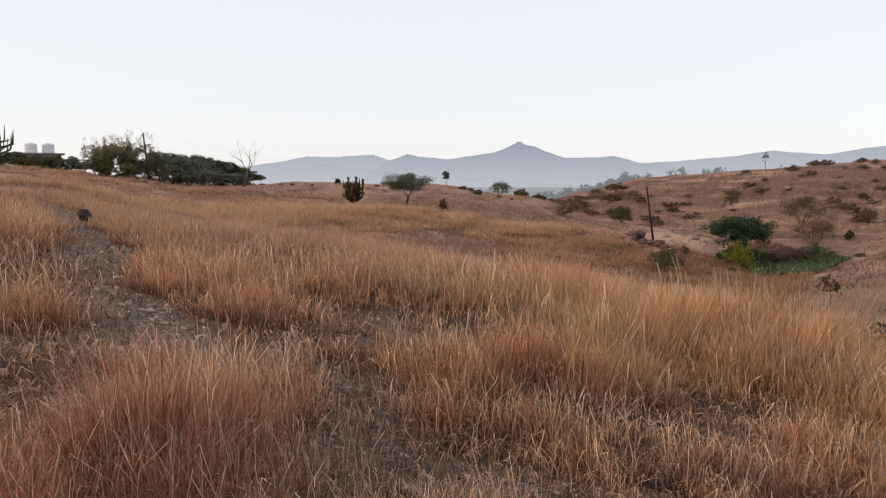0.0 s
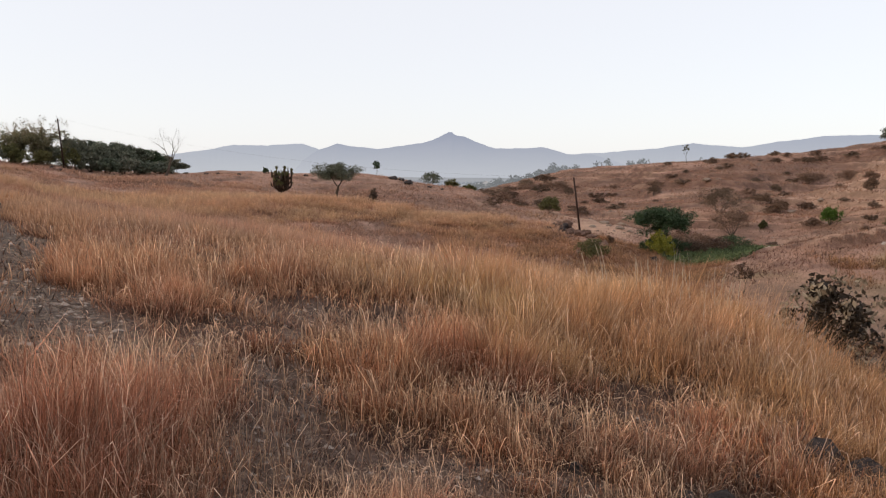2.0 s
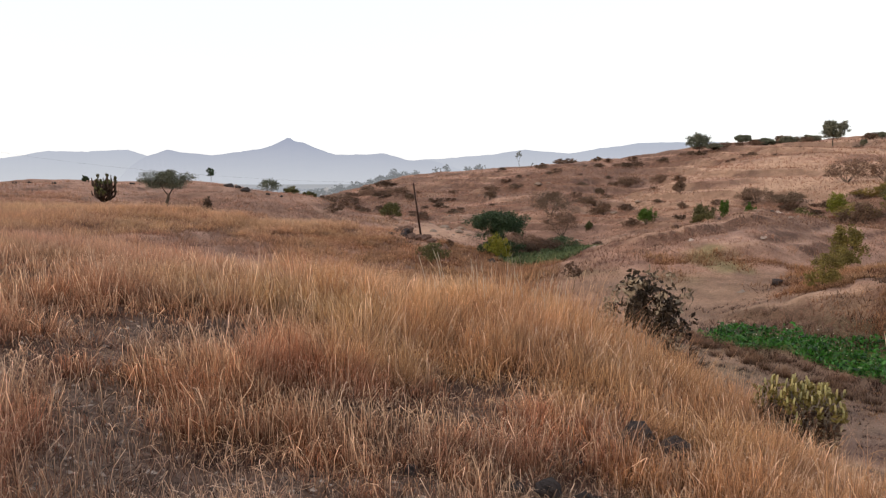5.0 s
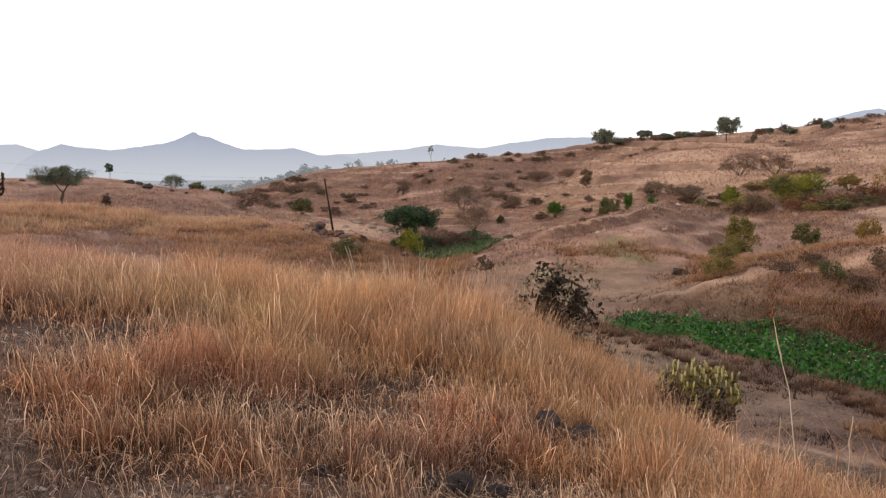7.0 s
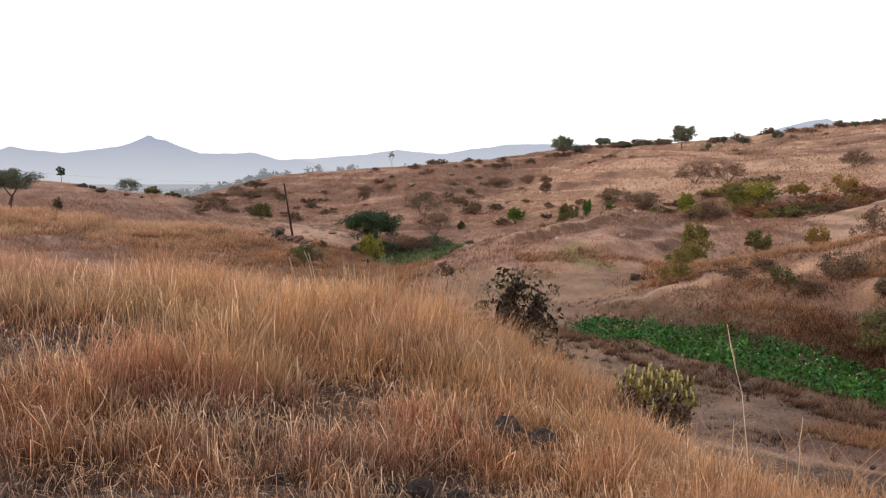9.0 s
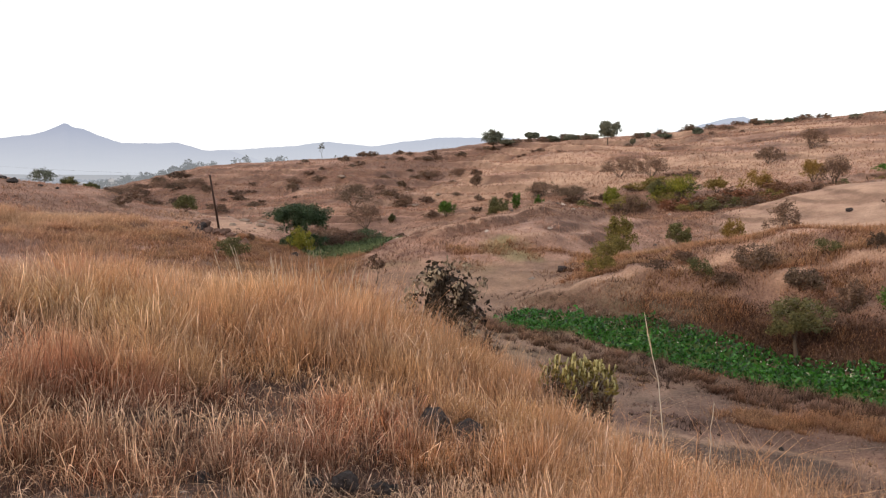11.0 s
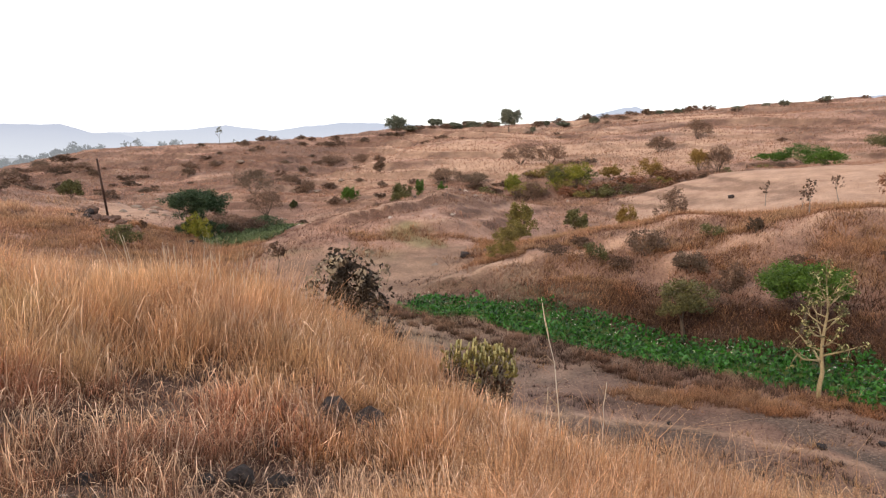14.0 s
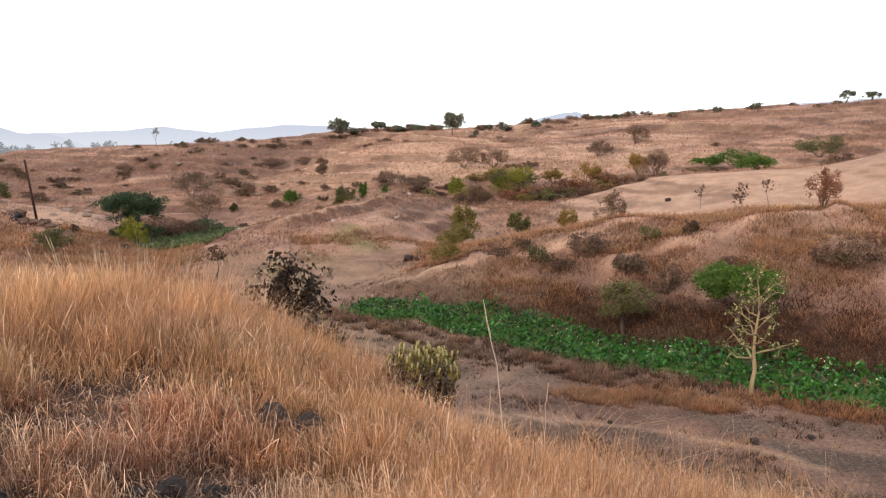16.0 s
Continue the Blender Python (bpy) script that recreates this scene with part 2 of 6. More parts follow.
OLIVE = leafy("olive_leaf", (0.065, 0.07, 0.03), (0.17, 0.165, 0.075))
YELLOW_GREEN = leafy("yellow_green_leaf", (0.13, 0.15, 0.02), (0.30, 0.29, 0.05))
OCHRE = leafy("ochre_leaf", (0.16, 0.10, 0.03), (0.32, 0.22, 0.07))
BROWN = leafy("brown_twig", (0.055, 0.036, 0.028), (0.165, 0.105, 0.078), 0.1)
MAROON = leafy("dull_maroon_leaf", (0.022, 0.015, 0.012), (0.10, 0.068, 0.05))
CROP = leafy("stream_leaf", (0.004, 0.026, 0.006), (0.062, 0.24, 0.035), 0.25, 0.32)
CROP.node_tree.nodes["Principled BSDF"].inputs["Specular IOR Level"].default_value = 0.45
REED = leafy("reed_leaf", (0.055, 0.085, 0.04), (0.20, 0.25, 0.125))
FLOWER = leafy("pale_yellow_spike", (0.36, 0.33, 0.14), (0.64, 0.60, 0.33))
# white for the painted glints on the stream leaves
GLINT_WHITE = leafy("white_leaf_glint", (0.5, 0.5, 0.48), (0.8, 0.8, 0.78))
# glow colour that stands in for haze on the plain and roofs
HAZE = (0.56, 0.585, 0.64)


# ---- lie of the land ----
# Lie of the land: bearing (degrees right of north), distance and height of its crest and floor lines.
HOME_HILL = ((-30, 5, .1), (-30, 12, .3), (-26, 25, .5), (-28, 50, 1.3), (-10, 6, -.15), (-12, 16, -.1), (-12, 30, -.5),
             (0, 8, -.35), (0, 16, -.45), (10, 8, -.6), (10, 16, -.75), (18, 8, -.85), (18, 17, -1.15), (26, 16, -1.5),
             (32, 8, -1.2), (32, 14, -1.75), (43, 8, -1.45), (43, 12.5, -2.45), (52, 7, -1.45), (65, 6, -1.4), (80, 6, -1.5))
SADDLE = ((-10, 40, -1.2), (0, 28, -1.7), (0, 46, -2.6), (10, 28, -2.5), (10, 48, -4.0), (18, 30, -3.4), (18, 48, -5.0))
SPUR = ((-20, 52, -.7), (-8, 62, -.8), (0, 64, -1.35), (10, 70, -2.6), (16.2, 75, -3.9), (22, 66, -5.6), (24, 62, -6.),
        (-7, 82, -1.1), (-3, 92, -1.8), (5, 84, -3.2), (10, 86, -4.5), (16.5, 87, -5.7), (14, 103, -3.7), (19.5, 100, -4.5))
LEFT_CREST = ((-45, 100, 4.5), (-31, 105, 3.75), (-24, 108, 2.5), (-20, 110, 1.6), (-14, 112, 1.1), (-8, 115, 1.1), (-1, 115, 1.1),
              (3, 110, .25), (8, 105, -.9), (12, 100, -3.5), (-20, 190, -2), (0, 190, -4), (8, 160, -6.5), (4, 150, -4.5), (12, 135, -6.2), (13, 185, -4.8))
VALLEY = ((26, 30, -4.2), (28, 45, -5.7), (32, 24, -4.0), (33, 35, -5.5), (43, 21, -5.1), (52, 14, -4.5), (52, 20, -5.4),
          (65, 10, -2.9), (65, 15, -4.8), (65, 20, -5.5), (80, 11, -3.4), (80, 20, -5.4), (36, 46, -5.6), (42, 50, -5.0),
          (28, 72, -5.9), (23, 80, -5.5))
STREAM = ((78, 27, -5.8), (60, 29.5, -5.9), (48, 34, -5.9), (40, 37, -5.9))
FAR_BANK = ((60, 34, -5.1), (72, 33, -4.9), (44.6, 42, -4.6), (49, 41, -3.75), (53, 41, -3.2), (57, 45, -2.3), (61, 47, -1.75), (65, 47, -1.6),
            (69, 47, -1.0), (77, 46, -0.3), (62, 40, -3.3), (68, 40, -2.5), (77, 40, -1.8), (57, 51, -2.7), (62, 52, -2.1))
LOW_RIDGE = ((28.7, 57, -4.6), (33, 59, -3.6), (37.5, 62, -2.9), (41.7, 66, -1.8), (44, 73, -1.5), (33, 75, -5.6), (37.5, 82, -4.7),
             (42, 88, -3.7), (46, 93, -3.0), (46, 60, -4.4), (49, 57, -4.1), (50, 66, -3.3))
TERRACE = ((54, 60, -3.0), (58, 56, -2.5), (65, 56, -1.5), (76, 54, -.6), (51, 75, -1.8), (55, 75, -.6), (59, 75, .6), (63, 76, 1.15),
           (68.5, 76, 1.5), (72, 76, 1.9), (77, 76, 3.6), (65, 95, 0.6), (56, 92, -1.4), (75, 95, 2.4), (50, 100, -.9), (40, 104, -2.3),
           (30, 110, -4.), (20, 120, -4.5), (17, 140, -4.8))
FAR_HILL = ((20, 190, -1.1), (27, 165, .45), (29, 130, -3.2), (31, 150, -2.0), (33.5, 175, -.9), (35.5, 200, 2.8), (31, 205, 3.9),
            (34, 122, -.5), (37, 145, 2.5), (39, 175, 5.4), (50, 150, 5.5), (60, 140, 7.), (75, 130, 8.5), (7, 330, -7.6), (9, 250, -4.8), (4, 330, -9.0), (11, 200, -4.7),
            (14, 250, 1.3), (21, 250, 4.5), (29, 240, 7.), (37, 230, 9.6), (46, 225, 12.), (57, 220, 16.), (70, 215, 18.5),
            (78, 215, 19.8), (25, 420, -2), (50, 420, 8), (78, 420, 14))
AROUND = ((180, 20, .6), (180, 70, 2.5), (-90, 20, .9), (-90, 90, 4), (-60, 40, 1.5), (120, 20, -4.6), (115, 45, -2),
          (110, 120, 10), (110, 215, 20), (150, 60, 0), (150, 200, 8), (180, 300, 6), (-90, 300, 5), (-45, 300, 0))
PLAIN = tuple((b, d, -14.) for d in (900, 2500, 4900) for b in range(-180, 180, 30))


def warped(x, y):
    r = np.hypot(x, y) + 1e-6
    k = np.log1p(r / 8.0) / r
    return x * k, y * k


def spline(d2):
    return 0.5 * d2 * np.log(d2 + 1e-9)


def fit_land():
    pts = HOME_HILL + SADDLE + SPUR + LEFT_CREST + VALLEY + STREAM + FAR_BANK + LOW_RIDGE + TERRACE + FAR_HILL + AROUND + PLAIN + ((0, 0.01, 0.),)
    b, r, z = np.array(pts).T
    x, y = r * np.sin(np.radians(b)), r * np.cos(np.radians(b))
    u, v = warped(x, y)
    n = len(u)
    a = np.zeros((n + 3, n + 3))
    a[:n, :n] = spline((u[:, None] - u) ** 2 + (v[:, None] - v) ** 2) + np.eye(n) * 0.004
    a[:n, n:] = np.stack([np.ones(n), u, v], 1)
    a[n:, :n] = a[:n, n:].T
    w = np.linalg.solve(a, np.concatenate([z / (r + 12.0), np.zeros(3)]))
    return u, v, w


LAND = fit_land()


def lattice(ix, iy, seed):
    n = (ix.astype(np.int64) * 374761393 + iy.astype(np.int64) * 668265263 + seed * 974711) & 0xFFFFFFFF
    n = ((n ^ (n >> 13)) * 1274126177) & 0xFFFFFFFF
    return ((n ^ (n >> 16)) & 0xFFFF) / 32767.5 - 1.0


def value_noise(x, y, seed):
    """Smooth noise from -1 to 1 with cells one unit wide."""
    x0, y0 = np.floor(x), np.floor(y)
    fx, fy = x - x0, y - y0
    fx, fy = fx * fx * (3 - 2 * fx), fy * fy * (3 - 2 * fy)
    a, b = lattice(x0, y0, seed), lattice(x0 + 1, y0, seed)
    c, d = lattice(x0, y0 + 1, seed), lattice(x0 + 1, y0 + 1, seed)
    return (a * (1 - fx) + b * fx) * (1 - fy) + (c * (1 - fx) + d * fx) * fy


def fbm(x, y, size, seed, octaves=3):
    total, amp, norm = 0.0, 1.0, 0.0
    for k in range(octaves):
        total = total + amp * value_noise(x / size * 2 ** k + 17.3 * k, y / size * 2 ** k - 9.1 * k, seed + k)
        norm, amp = norm + amp, amp * 0.5
    return total / norm


def smooth(a, b, v):
    t = np.clip((v - a) / (b - a), 0, 1)
    return t * t * (3 - 2 * t)


def base_height(x, y):
    x, y = np.atleast_1d(np.asarray(x, float)), np.atleast_1d(np.asarray(y, float))
    r = np.hypot(x, y)
    u, v = warped(x, y)
    s = LAND[2][-3] + LAND[2][-2] * u + LAND[2][-1] * v
    for k in range(len(LAND[0])):
        s = s + LAND[2][k] * spline((u - LAND[0][k]) ** 2 + (v - LAND[1][k]) ** 2)
    return s * (r + 12.0)


def terrace_field(x, y):
    """Share of the pale grazed terrace above the stream."""
    r, bearing = np.hypot(x, y) + 3 * fbm(x, y, 6, 261), np.degrees(np.arctan2(x, y))
    return smooth(51, 58, bearing) * (1 - smooth(84, 90, bearing)) * smooth(49, 54, r) * (1 - smooth(76, 81, r))


def gully(x, y):
    """How deep the ground is washed out, from 0 to 1."""
    r = np.hypot(x, y)
    n = np.abs(fbm(x + 0.35 * y, y - 0.2 * x, 46.0, 71, 2))
    return (1 - smooth(0.0, 0.20, n)) * smooth(48, 75, r) * smooth(18, 34, x) * (1 - smooth(190, 230, r))


# cattle-trodden ledges along the slopes, each with its step
LEDGES = (((27.4, 49.8), (29.9, 49.8), (33.4, 50.1), (36.9, 50.2), (41.1, 50.8), (44.0, 49.5), (48, 47.5)),
          ((25.6, 32.6), (26.6, 29.9), (28.2, 27.2), (29.5, 24.8), (31.4, 23.0), (33.9, 22.5), (37.8, 22.6), (41.8, 22.2), (44.8, 20.1)),
          ((31.0, 19.2), (32.9, 18.8), (34.8, 18.1), (36.6, 16.8), (38.3, 14.7)),
          ((37.0, 16.6), (39.6, 14.8), (41.6, 12.7), (43.0, 9.9)),
          ((33.6, 44.2), (36.7, 43.2), (40.9, 43.1), (47.2, 45.4)),
          ((30.5, 54.5), (35, 56), (40, 56), (45, 54), (50, 51)),
          ((38, 61), (44, 60.5), (49, 57), (54, 55)))


def ledges(x, y):
    """Rise of the trodden ledges, and the shares of their tops and of their risers."""
    whole = np.zeros((3,) + x.shape)
    inside = (x > 20) & (x < 64) & (y > 1) & (y < 72)
    x, y = x[inside], y[inside]
    rise, top, riser = np.zeros(x.shape), np.zeros(x.shape), np.zeros(x.shape)
    for line, h in zip(LEDGES, (0.85, 0.55, 0.8, 0.7, 0.6, 0.85, 0.8)):
        best, side, along = np.full(x.shape, 1e9), np.zeros(x.shape), np.zeros(x.shape)
        for k, ((ax, ay), (bx, by)) in enumerate(zip(line, line[1:])):
            dx, dy = bx - ax, by - ay
            size = math.hypot(dx, dy)
            t = ((x - ax) * dx + (y - ay) * dy) / size ** 2
            c = np.clip(t, 0, 1)
            d = np.hypot(x - ax - c * dx, y - ay - c * dy)
            near = d < best
            best = np.where(near, d, best)
            side = np.where(near, (dx * (y - ay) - dy * (x - ax)) / size, side)
            along = np.where(near, (k + c) / (len(line) - 1), along)
        s = np.sign(side) * best + 0.5 * fbm(x, y, 3.0, 301)
        fade = smooth(0, 0.2, along) * (1 - smooth(0.75, 1, along)) * smooth(-0.7, 0.0, fbm(x, y, 6.0, 303))
        rise = np.maximum(rise, h * fade * np.where(s > 0, 1 - smooth(0, 7, s), 1 - smooth(0, 1.1, -s)))
        top = np.maximum(top, fade * smooth(-0.1, 0.2, s) * (1 - smooth(0.5, 1.5, s)))
        riser = np.maximum(riser, fade * smooth(-3.2, -1.6, s) * (1 - smooth(-0.35, 0.0, s)))
    whole[:, inside] = rise, top, riser
    return whole


def height(x, y):
    x, y = np.atleast_1d(np.asarray(x, float)), np.atleast_1d(np.asarray(y, float))
    r = np.hypot(x, y)
    z = base_height(x, y)
    # tussocky hummocks close by, ledges and gullies on the slopes, low swells on the plain
    z = z + 0.07 * fbm(x, y, 1.6, 11) * smooth(1.0, 4.0, r) * (1 - smooth(60, 120, r))
    z = z + 0.16 * fbm(x, y, 2.6, 15) * smooth(12, 17, r) * (1 - smooth(60, 90, r)) * smooth(4, 9, x)
    z = z + 0.22 * fbm(x, y, 7.0, 21) * smooth(14, 40, r) * (1 - smooth(250, 500, r))
    z = z + 0.8 * fbm(x, y, 28.0, 31) * smooth(70, 150, r) * (1 - smooth(400, 800, r))
    # gullies that run down the far slopes, and sheep-walk ledges along their contours
    z = z - 1.5 * gully(x, y)
    band = smooth(30, 42, r) * (0.6 + 0.4 * smooth(16, 30, x)) * (1 - smooth(270, 340, r)) * smooth(-5.5, -4.6, base_height(x, y))
    band = band * (0.25 + 0.75 * smooth(-0.3, 0.3, fbm(x, y, 22.0, 61))) * (1 - 0.85 * terrace_field(x, y))
    step = 0.85 + 1.3 * smooth(80, 170, r)
    q = z / step + 0.7 * fbm(x, y, 14.0, 41) + 0.14 * fbm(x, y, 3.5, 45)
    q = q - np.floor(q)
    return z + band * 0.9 * step * (smooth(0.46, 0.68, q) - q) + ledges(x, y)[0]


# ---- the ground ----
def near_line(x, y, line):
    """Distance from a broken line."""
    best = np.full(x.shape, 1e9)
    for (ax, ay), (bx, by) in zip(line, line[1:]):
        dx, dy = bx - ax, by - ay
        t = np.clip(((x - ax) * dx + (y - ay) * dy) / (dx * dx + dy * dy), 0, 1)
        best = np.minimum(best, np.hypot(x - ax - t * dx, y - ay - t * dy))
    return best


PATH = ((-15, 27), (-11.6, 22.5), (-9.9, 19.3), (-7.3, 15.2), (-5.3, 11.4), (-4.2, 9.0), (-3.1, 7.3), (-2.55, 6.6), (-2.05, 6.0))
SIDE_PATH = ((-0.8, 9.9), (-0.9, 8.3), (-0.7, 6.1), (-0.72, 4.5), (-0.6, 3.0), (-0.3, 1.5))
TRAIL = ((14.5, 13.2), (16.0, 12.2), (17.5, 11.15), (18.5, 9.3), (18.9, 7.2), (18.8, 5.1))
TRACK = ((10.5, 21), (13.5, 15.5), (15.6, 12.2), (18.4, 8.8), (19.6, 6.2), (20.3, 2), (20, -8))
BED = ((26.6, -6), (26.8, 5.5), (26.7, 10), (25.4, 15), (25.0, 21), (24.4, 25.5), (23.6, 27.8))
RIDGE_WALK = ((-24, 45), (-18, 49), (-8, 61), (0, 64), (12, 69), (20.5, 70), (24.5, 60))
POOL = ((28.5, 59.5), (33, 62.5), (37, 67), (39.5, 66.5))


def zones(x, y):
    """Shares of bare soil, green sward and pale field."""
    x, y = np.asarray(x, float), np.asarray(y, float)
    r = np.hypot(x, y)
    wob = 0.35 * fbm(x, y, 1.3, 51)
    bare = 1 - smooth(0.25, 1.0, near_line(x, y, PATH) + 1.6 * wob)
    bare = np.maximum(bare, 0.8 * (1 - smooth(0.1, 0.6, near_line(x, y, SIDE_PATH) + 1.4 * wob)))
    bare = np.maximum(bare, 0.7 * smooth(0.15, 0.5, fbm(x, y, 1.5, 61)) * (1 - smooth(10, 16, r)))
    bare = bare * (0.1 + 0.9 * smooth(0.7, 1.5, np.hypot((x + 3.2) * 0.7, y - 5.0)))
    valley = (1 - smooth(-4.9, -4.2, base_height(x, y))) * (1 - smooth(50, 62, r)) * (x > 8)
    bare = np.maximum(bare, valley * (0.4 + 0.8 * fbm(x, y, 3, 71)) * (y < 30))
    bare = np.maximum(bare, 1 - smooth(0.3, 2.0, near_line(x, y, TRACK) + 2 * wob))
    bare = np.clip(bare, 0, 1) * (1 - 0.9 * valley * smooth(0.1, 0.35, fbm(x, y, 2.4, 331)))
    green = 1 - smooth(0.7, 1.2, near_line(x, y, BED) + 1.5 * wob)
    green = np.maximum(green, 1 - smooth(1.5, 3.5, near_line(x, y, POOL) + 2 * wob))
    green = np.maximum(green, (0.08 + 0.22 * smooth(-0.1, 0.5, fbm(x, y, 5, 81))) * valley * smooth(14, 22, y))
    green = np.maximum(green, 0.5 * (1 - smooth(0.4, 2.2, np.hypot(x - 34.3, (y - 42.5) * 0.6) + 4 * wob)))
    lanes = fbm(y * 0.35 - x * 0.1, base_height(x, y) * 3.2, 4.0, 191)
    bearing = np.degrees(np.arctan2(x, y))
    f = terrace_field(x, y)
    hill = smooth(30.5, 34, bearing + 1.5 * lanes - 0.035 * (r - 130)) * (1 - smooth(60, 72, bearing)) * smooth(100, 118, r) * (1 - smooth(205, 225, r)) * smooth(-0.5, 0.0, lanes + 0.5 * fbm(x, y, 20, 95))
    pale = np.maximum(np.maximum(f * 0.62, 0.9 * hill), 0.5 * smooth(0.08, 0.5, 0.7 * lanes + 0.6 * fbm(x, y, 9, 97)) * smooth(34, 60, r) * (x > 12))
    spur = 1 - smooth(1, 5, near_line(x, y, RIDGE_WALK) + 2 * fbm(x, y, 4, 291))
    rocky = smooth(13, 14.5, bearing) * (1 - smooth(19.5, 21.5, bearing)) * smooth(86, 90, r) * (1 - smooth(102, 108, r)) * smooth(-0.3, 0.1, fbm(x, y, 5, 293))
    pale = np.maximum(pale, np.maximum(0.55 * spur, 0.55 * rocky))
    pale = np.maximum(np.maximum(pale, valley * 0.25 * (y > 28) * smooth(-0.2, 0.4, fbm(x, y, 5, 307))), 0.6 * ledges(x, y)[1])
    thread = near_line(x, y, TRAIL) + 0.35 * wob
    pale = np.maximum(pale, 0.8 * (1 - smooth(0.1, 0.32, thread)) * valley)
    return np.clip(bare, 0, 1), np.clip(green * (1 - bank(x, y)), 0, 1), np.clip(pale, 0, 1)


def heath(x, y):
    """Share of dark low scrub, which grows in lanes along the contours of the slopes."""
    r = np.hypot(x, y)
    lanes = fbm(y * 0.3 - x * 0.12, base_height(x, y) * 2.6, 4.0, 201)
    share = smooth(0.02, 0.4, lanes + 0.35 * fbm(x, y, 22, 211)) * smooth(45, 70, r) * smooth(12, 24, x) * (1 - terrace_field(x, y))
    low = smooth(8, 14, x) * (1 - smooth(20, 26, x)) * smooth(30, 38, y) * (1 - smooth(54, 62, y))
    b, r2 = np.degrees(np.arctan2(x, y)), np.hypot(x, y)
    walk_off = near_line(x, y, RIDGE_WALK)
    below = (1 - smooth(5, 10, np.abs(walk_off - 9))) * (r2 < 63) * smooth(-26, -16, x) * smooth(-0.35, 0.2, fbm(x, y, 5, 221))
    slope = smooth(72, 80, r2) * (1 - smooth(100, 112, r2)) * (1 - smooth(11, 14, b)) * smooth(-30, -22, b) * smooth(-0.3, 0.4, fbm(x, y * 2.5, 12, 225))
    thicket = smooth(3, 6, b) * (1 - smooth(15, 22, b)) * smooth(135, 150, r2) * (1 - smooth(215, 250, r2)) * smooth(-0.5, 0.1, fbm(x, y, 14, 227))
    left = smooth(20, 60, x) * smooth(95, 120, y) * (1 - smooth(30, 36, b - 0.03 * (r2 - 130)))
    more = np.maximum(np.maximum(0.35 * low, 0.8 * below), np.maximum(0.8 * slope, 0.95 * thicket))
    share = np.maximum(np.maximum(share, 0.85 * gully(x, y) * (1 - terrace_field(x, y))), 0.55 * ledges(x, y)[2])
    foot = smooth(0.9, 1.6, near_line(x, y, BED)) * (1 - smooth(2.2, 4.2, near_line(x, y, BED) + 1.2 * fbm(x, y, 3, 305))) * (x > 24.5) * (y > 4)
    share = np.maximum(share, 0.9 * foot)
    pond = near_line(x, y, POOL) + 1.5 * fbm(x, y, 4, 309)
    share = np.maximum(share, 0.95 * smooth(2.2, 3.4, pond) * (1 - smooth(6.5, 9.5, pond)) * (y > 58))
    return np.clip(np.maximum(np.maximum(share, more), left * smooth(-0.35, 0.2, lanes)), 0, 1)



def bank(x, y):
    """Share of the dark overgrown bank that rises from the stream."""
    h = base_height(x, y) + 0.5 * fbm(x, y, 3.5, 321)
    side = smooth(-0.5, 2.5, x - 25.2 - 0.010 * (y - 10) ** 2 * (y > 10) + 1.2 * fbm(x, y, 2.5, 351))
    return smooth(0.9, 1.7, near_line(x, y, BED)) * side * (1 - 0.7 * smooth(-5.0, -4.1, h)) * (1 - smooth(-3.6, -2.6, h)) * (1 - smooth(32, 37, y)) * (np.hypot(x, y) < 50)


def make_mesh(name, verts, faces, material, uv=None, flat=True):
    me = bpy.data.meshes.new(name)
    verts, faces = np.asarray(verts, np.float32), np.asarray(faces, np.int32)
    k = faces.shape[1]
    me.vertices.add(len(verts))
    me.vertices.foreach_set("co", verts.ravel())
    me.loops.add(faces.size)
    me.loops.foreach_set("vertex_index", faces.ravel())
    me.polygons.add(len(faces))
    me.polygons.foreach_set("loop_start", np.arange(0, faces.size, k, dtype=np.int32))
    me.polygons.foreach_set("use_smooth", np.full(len(faces), not flat))
    if uv is not None:
        layer = me.uv_layers.new(name="UVMap")
        layer.data.foreach_set("uv", np.asarray(uv, np.float32)[faces.ravel()].ravel())
    me.update(calc_edges=True)
    me.materials.append(material)
    return me


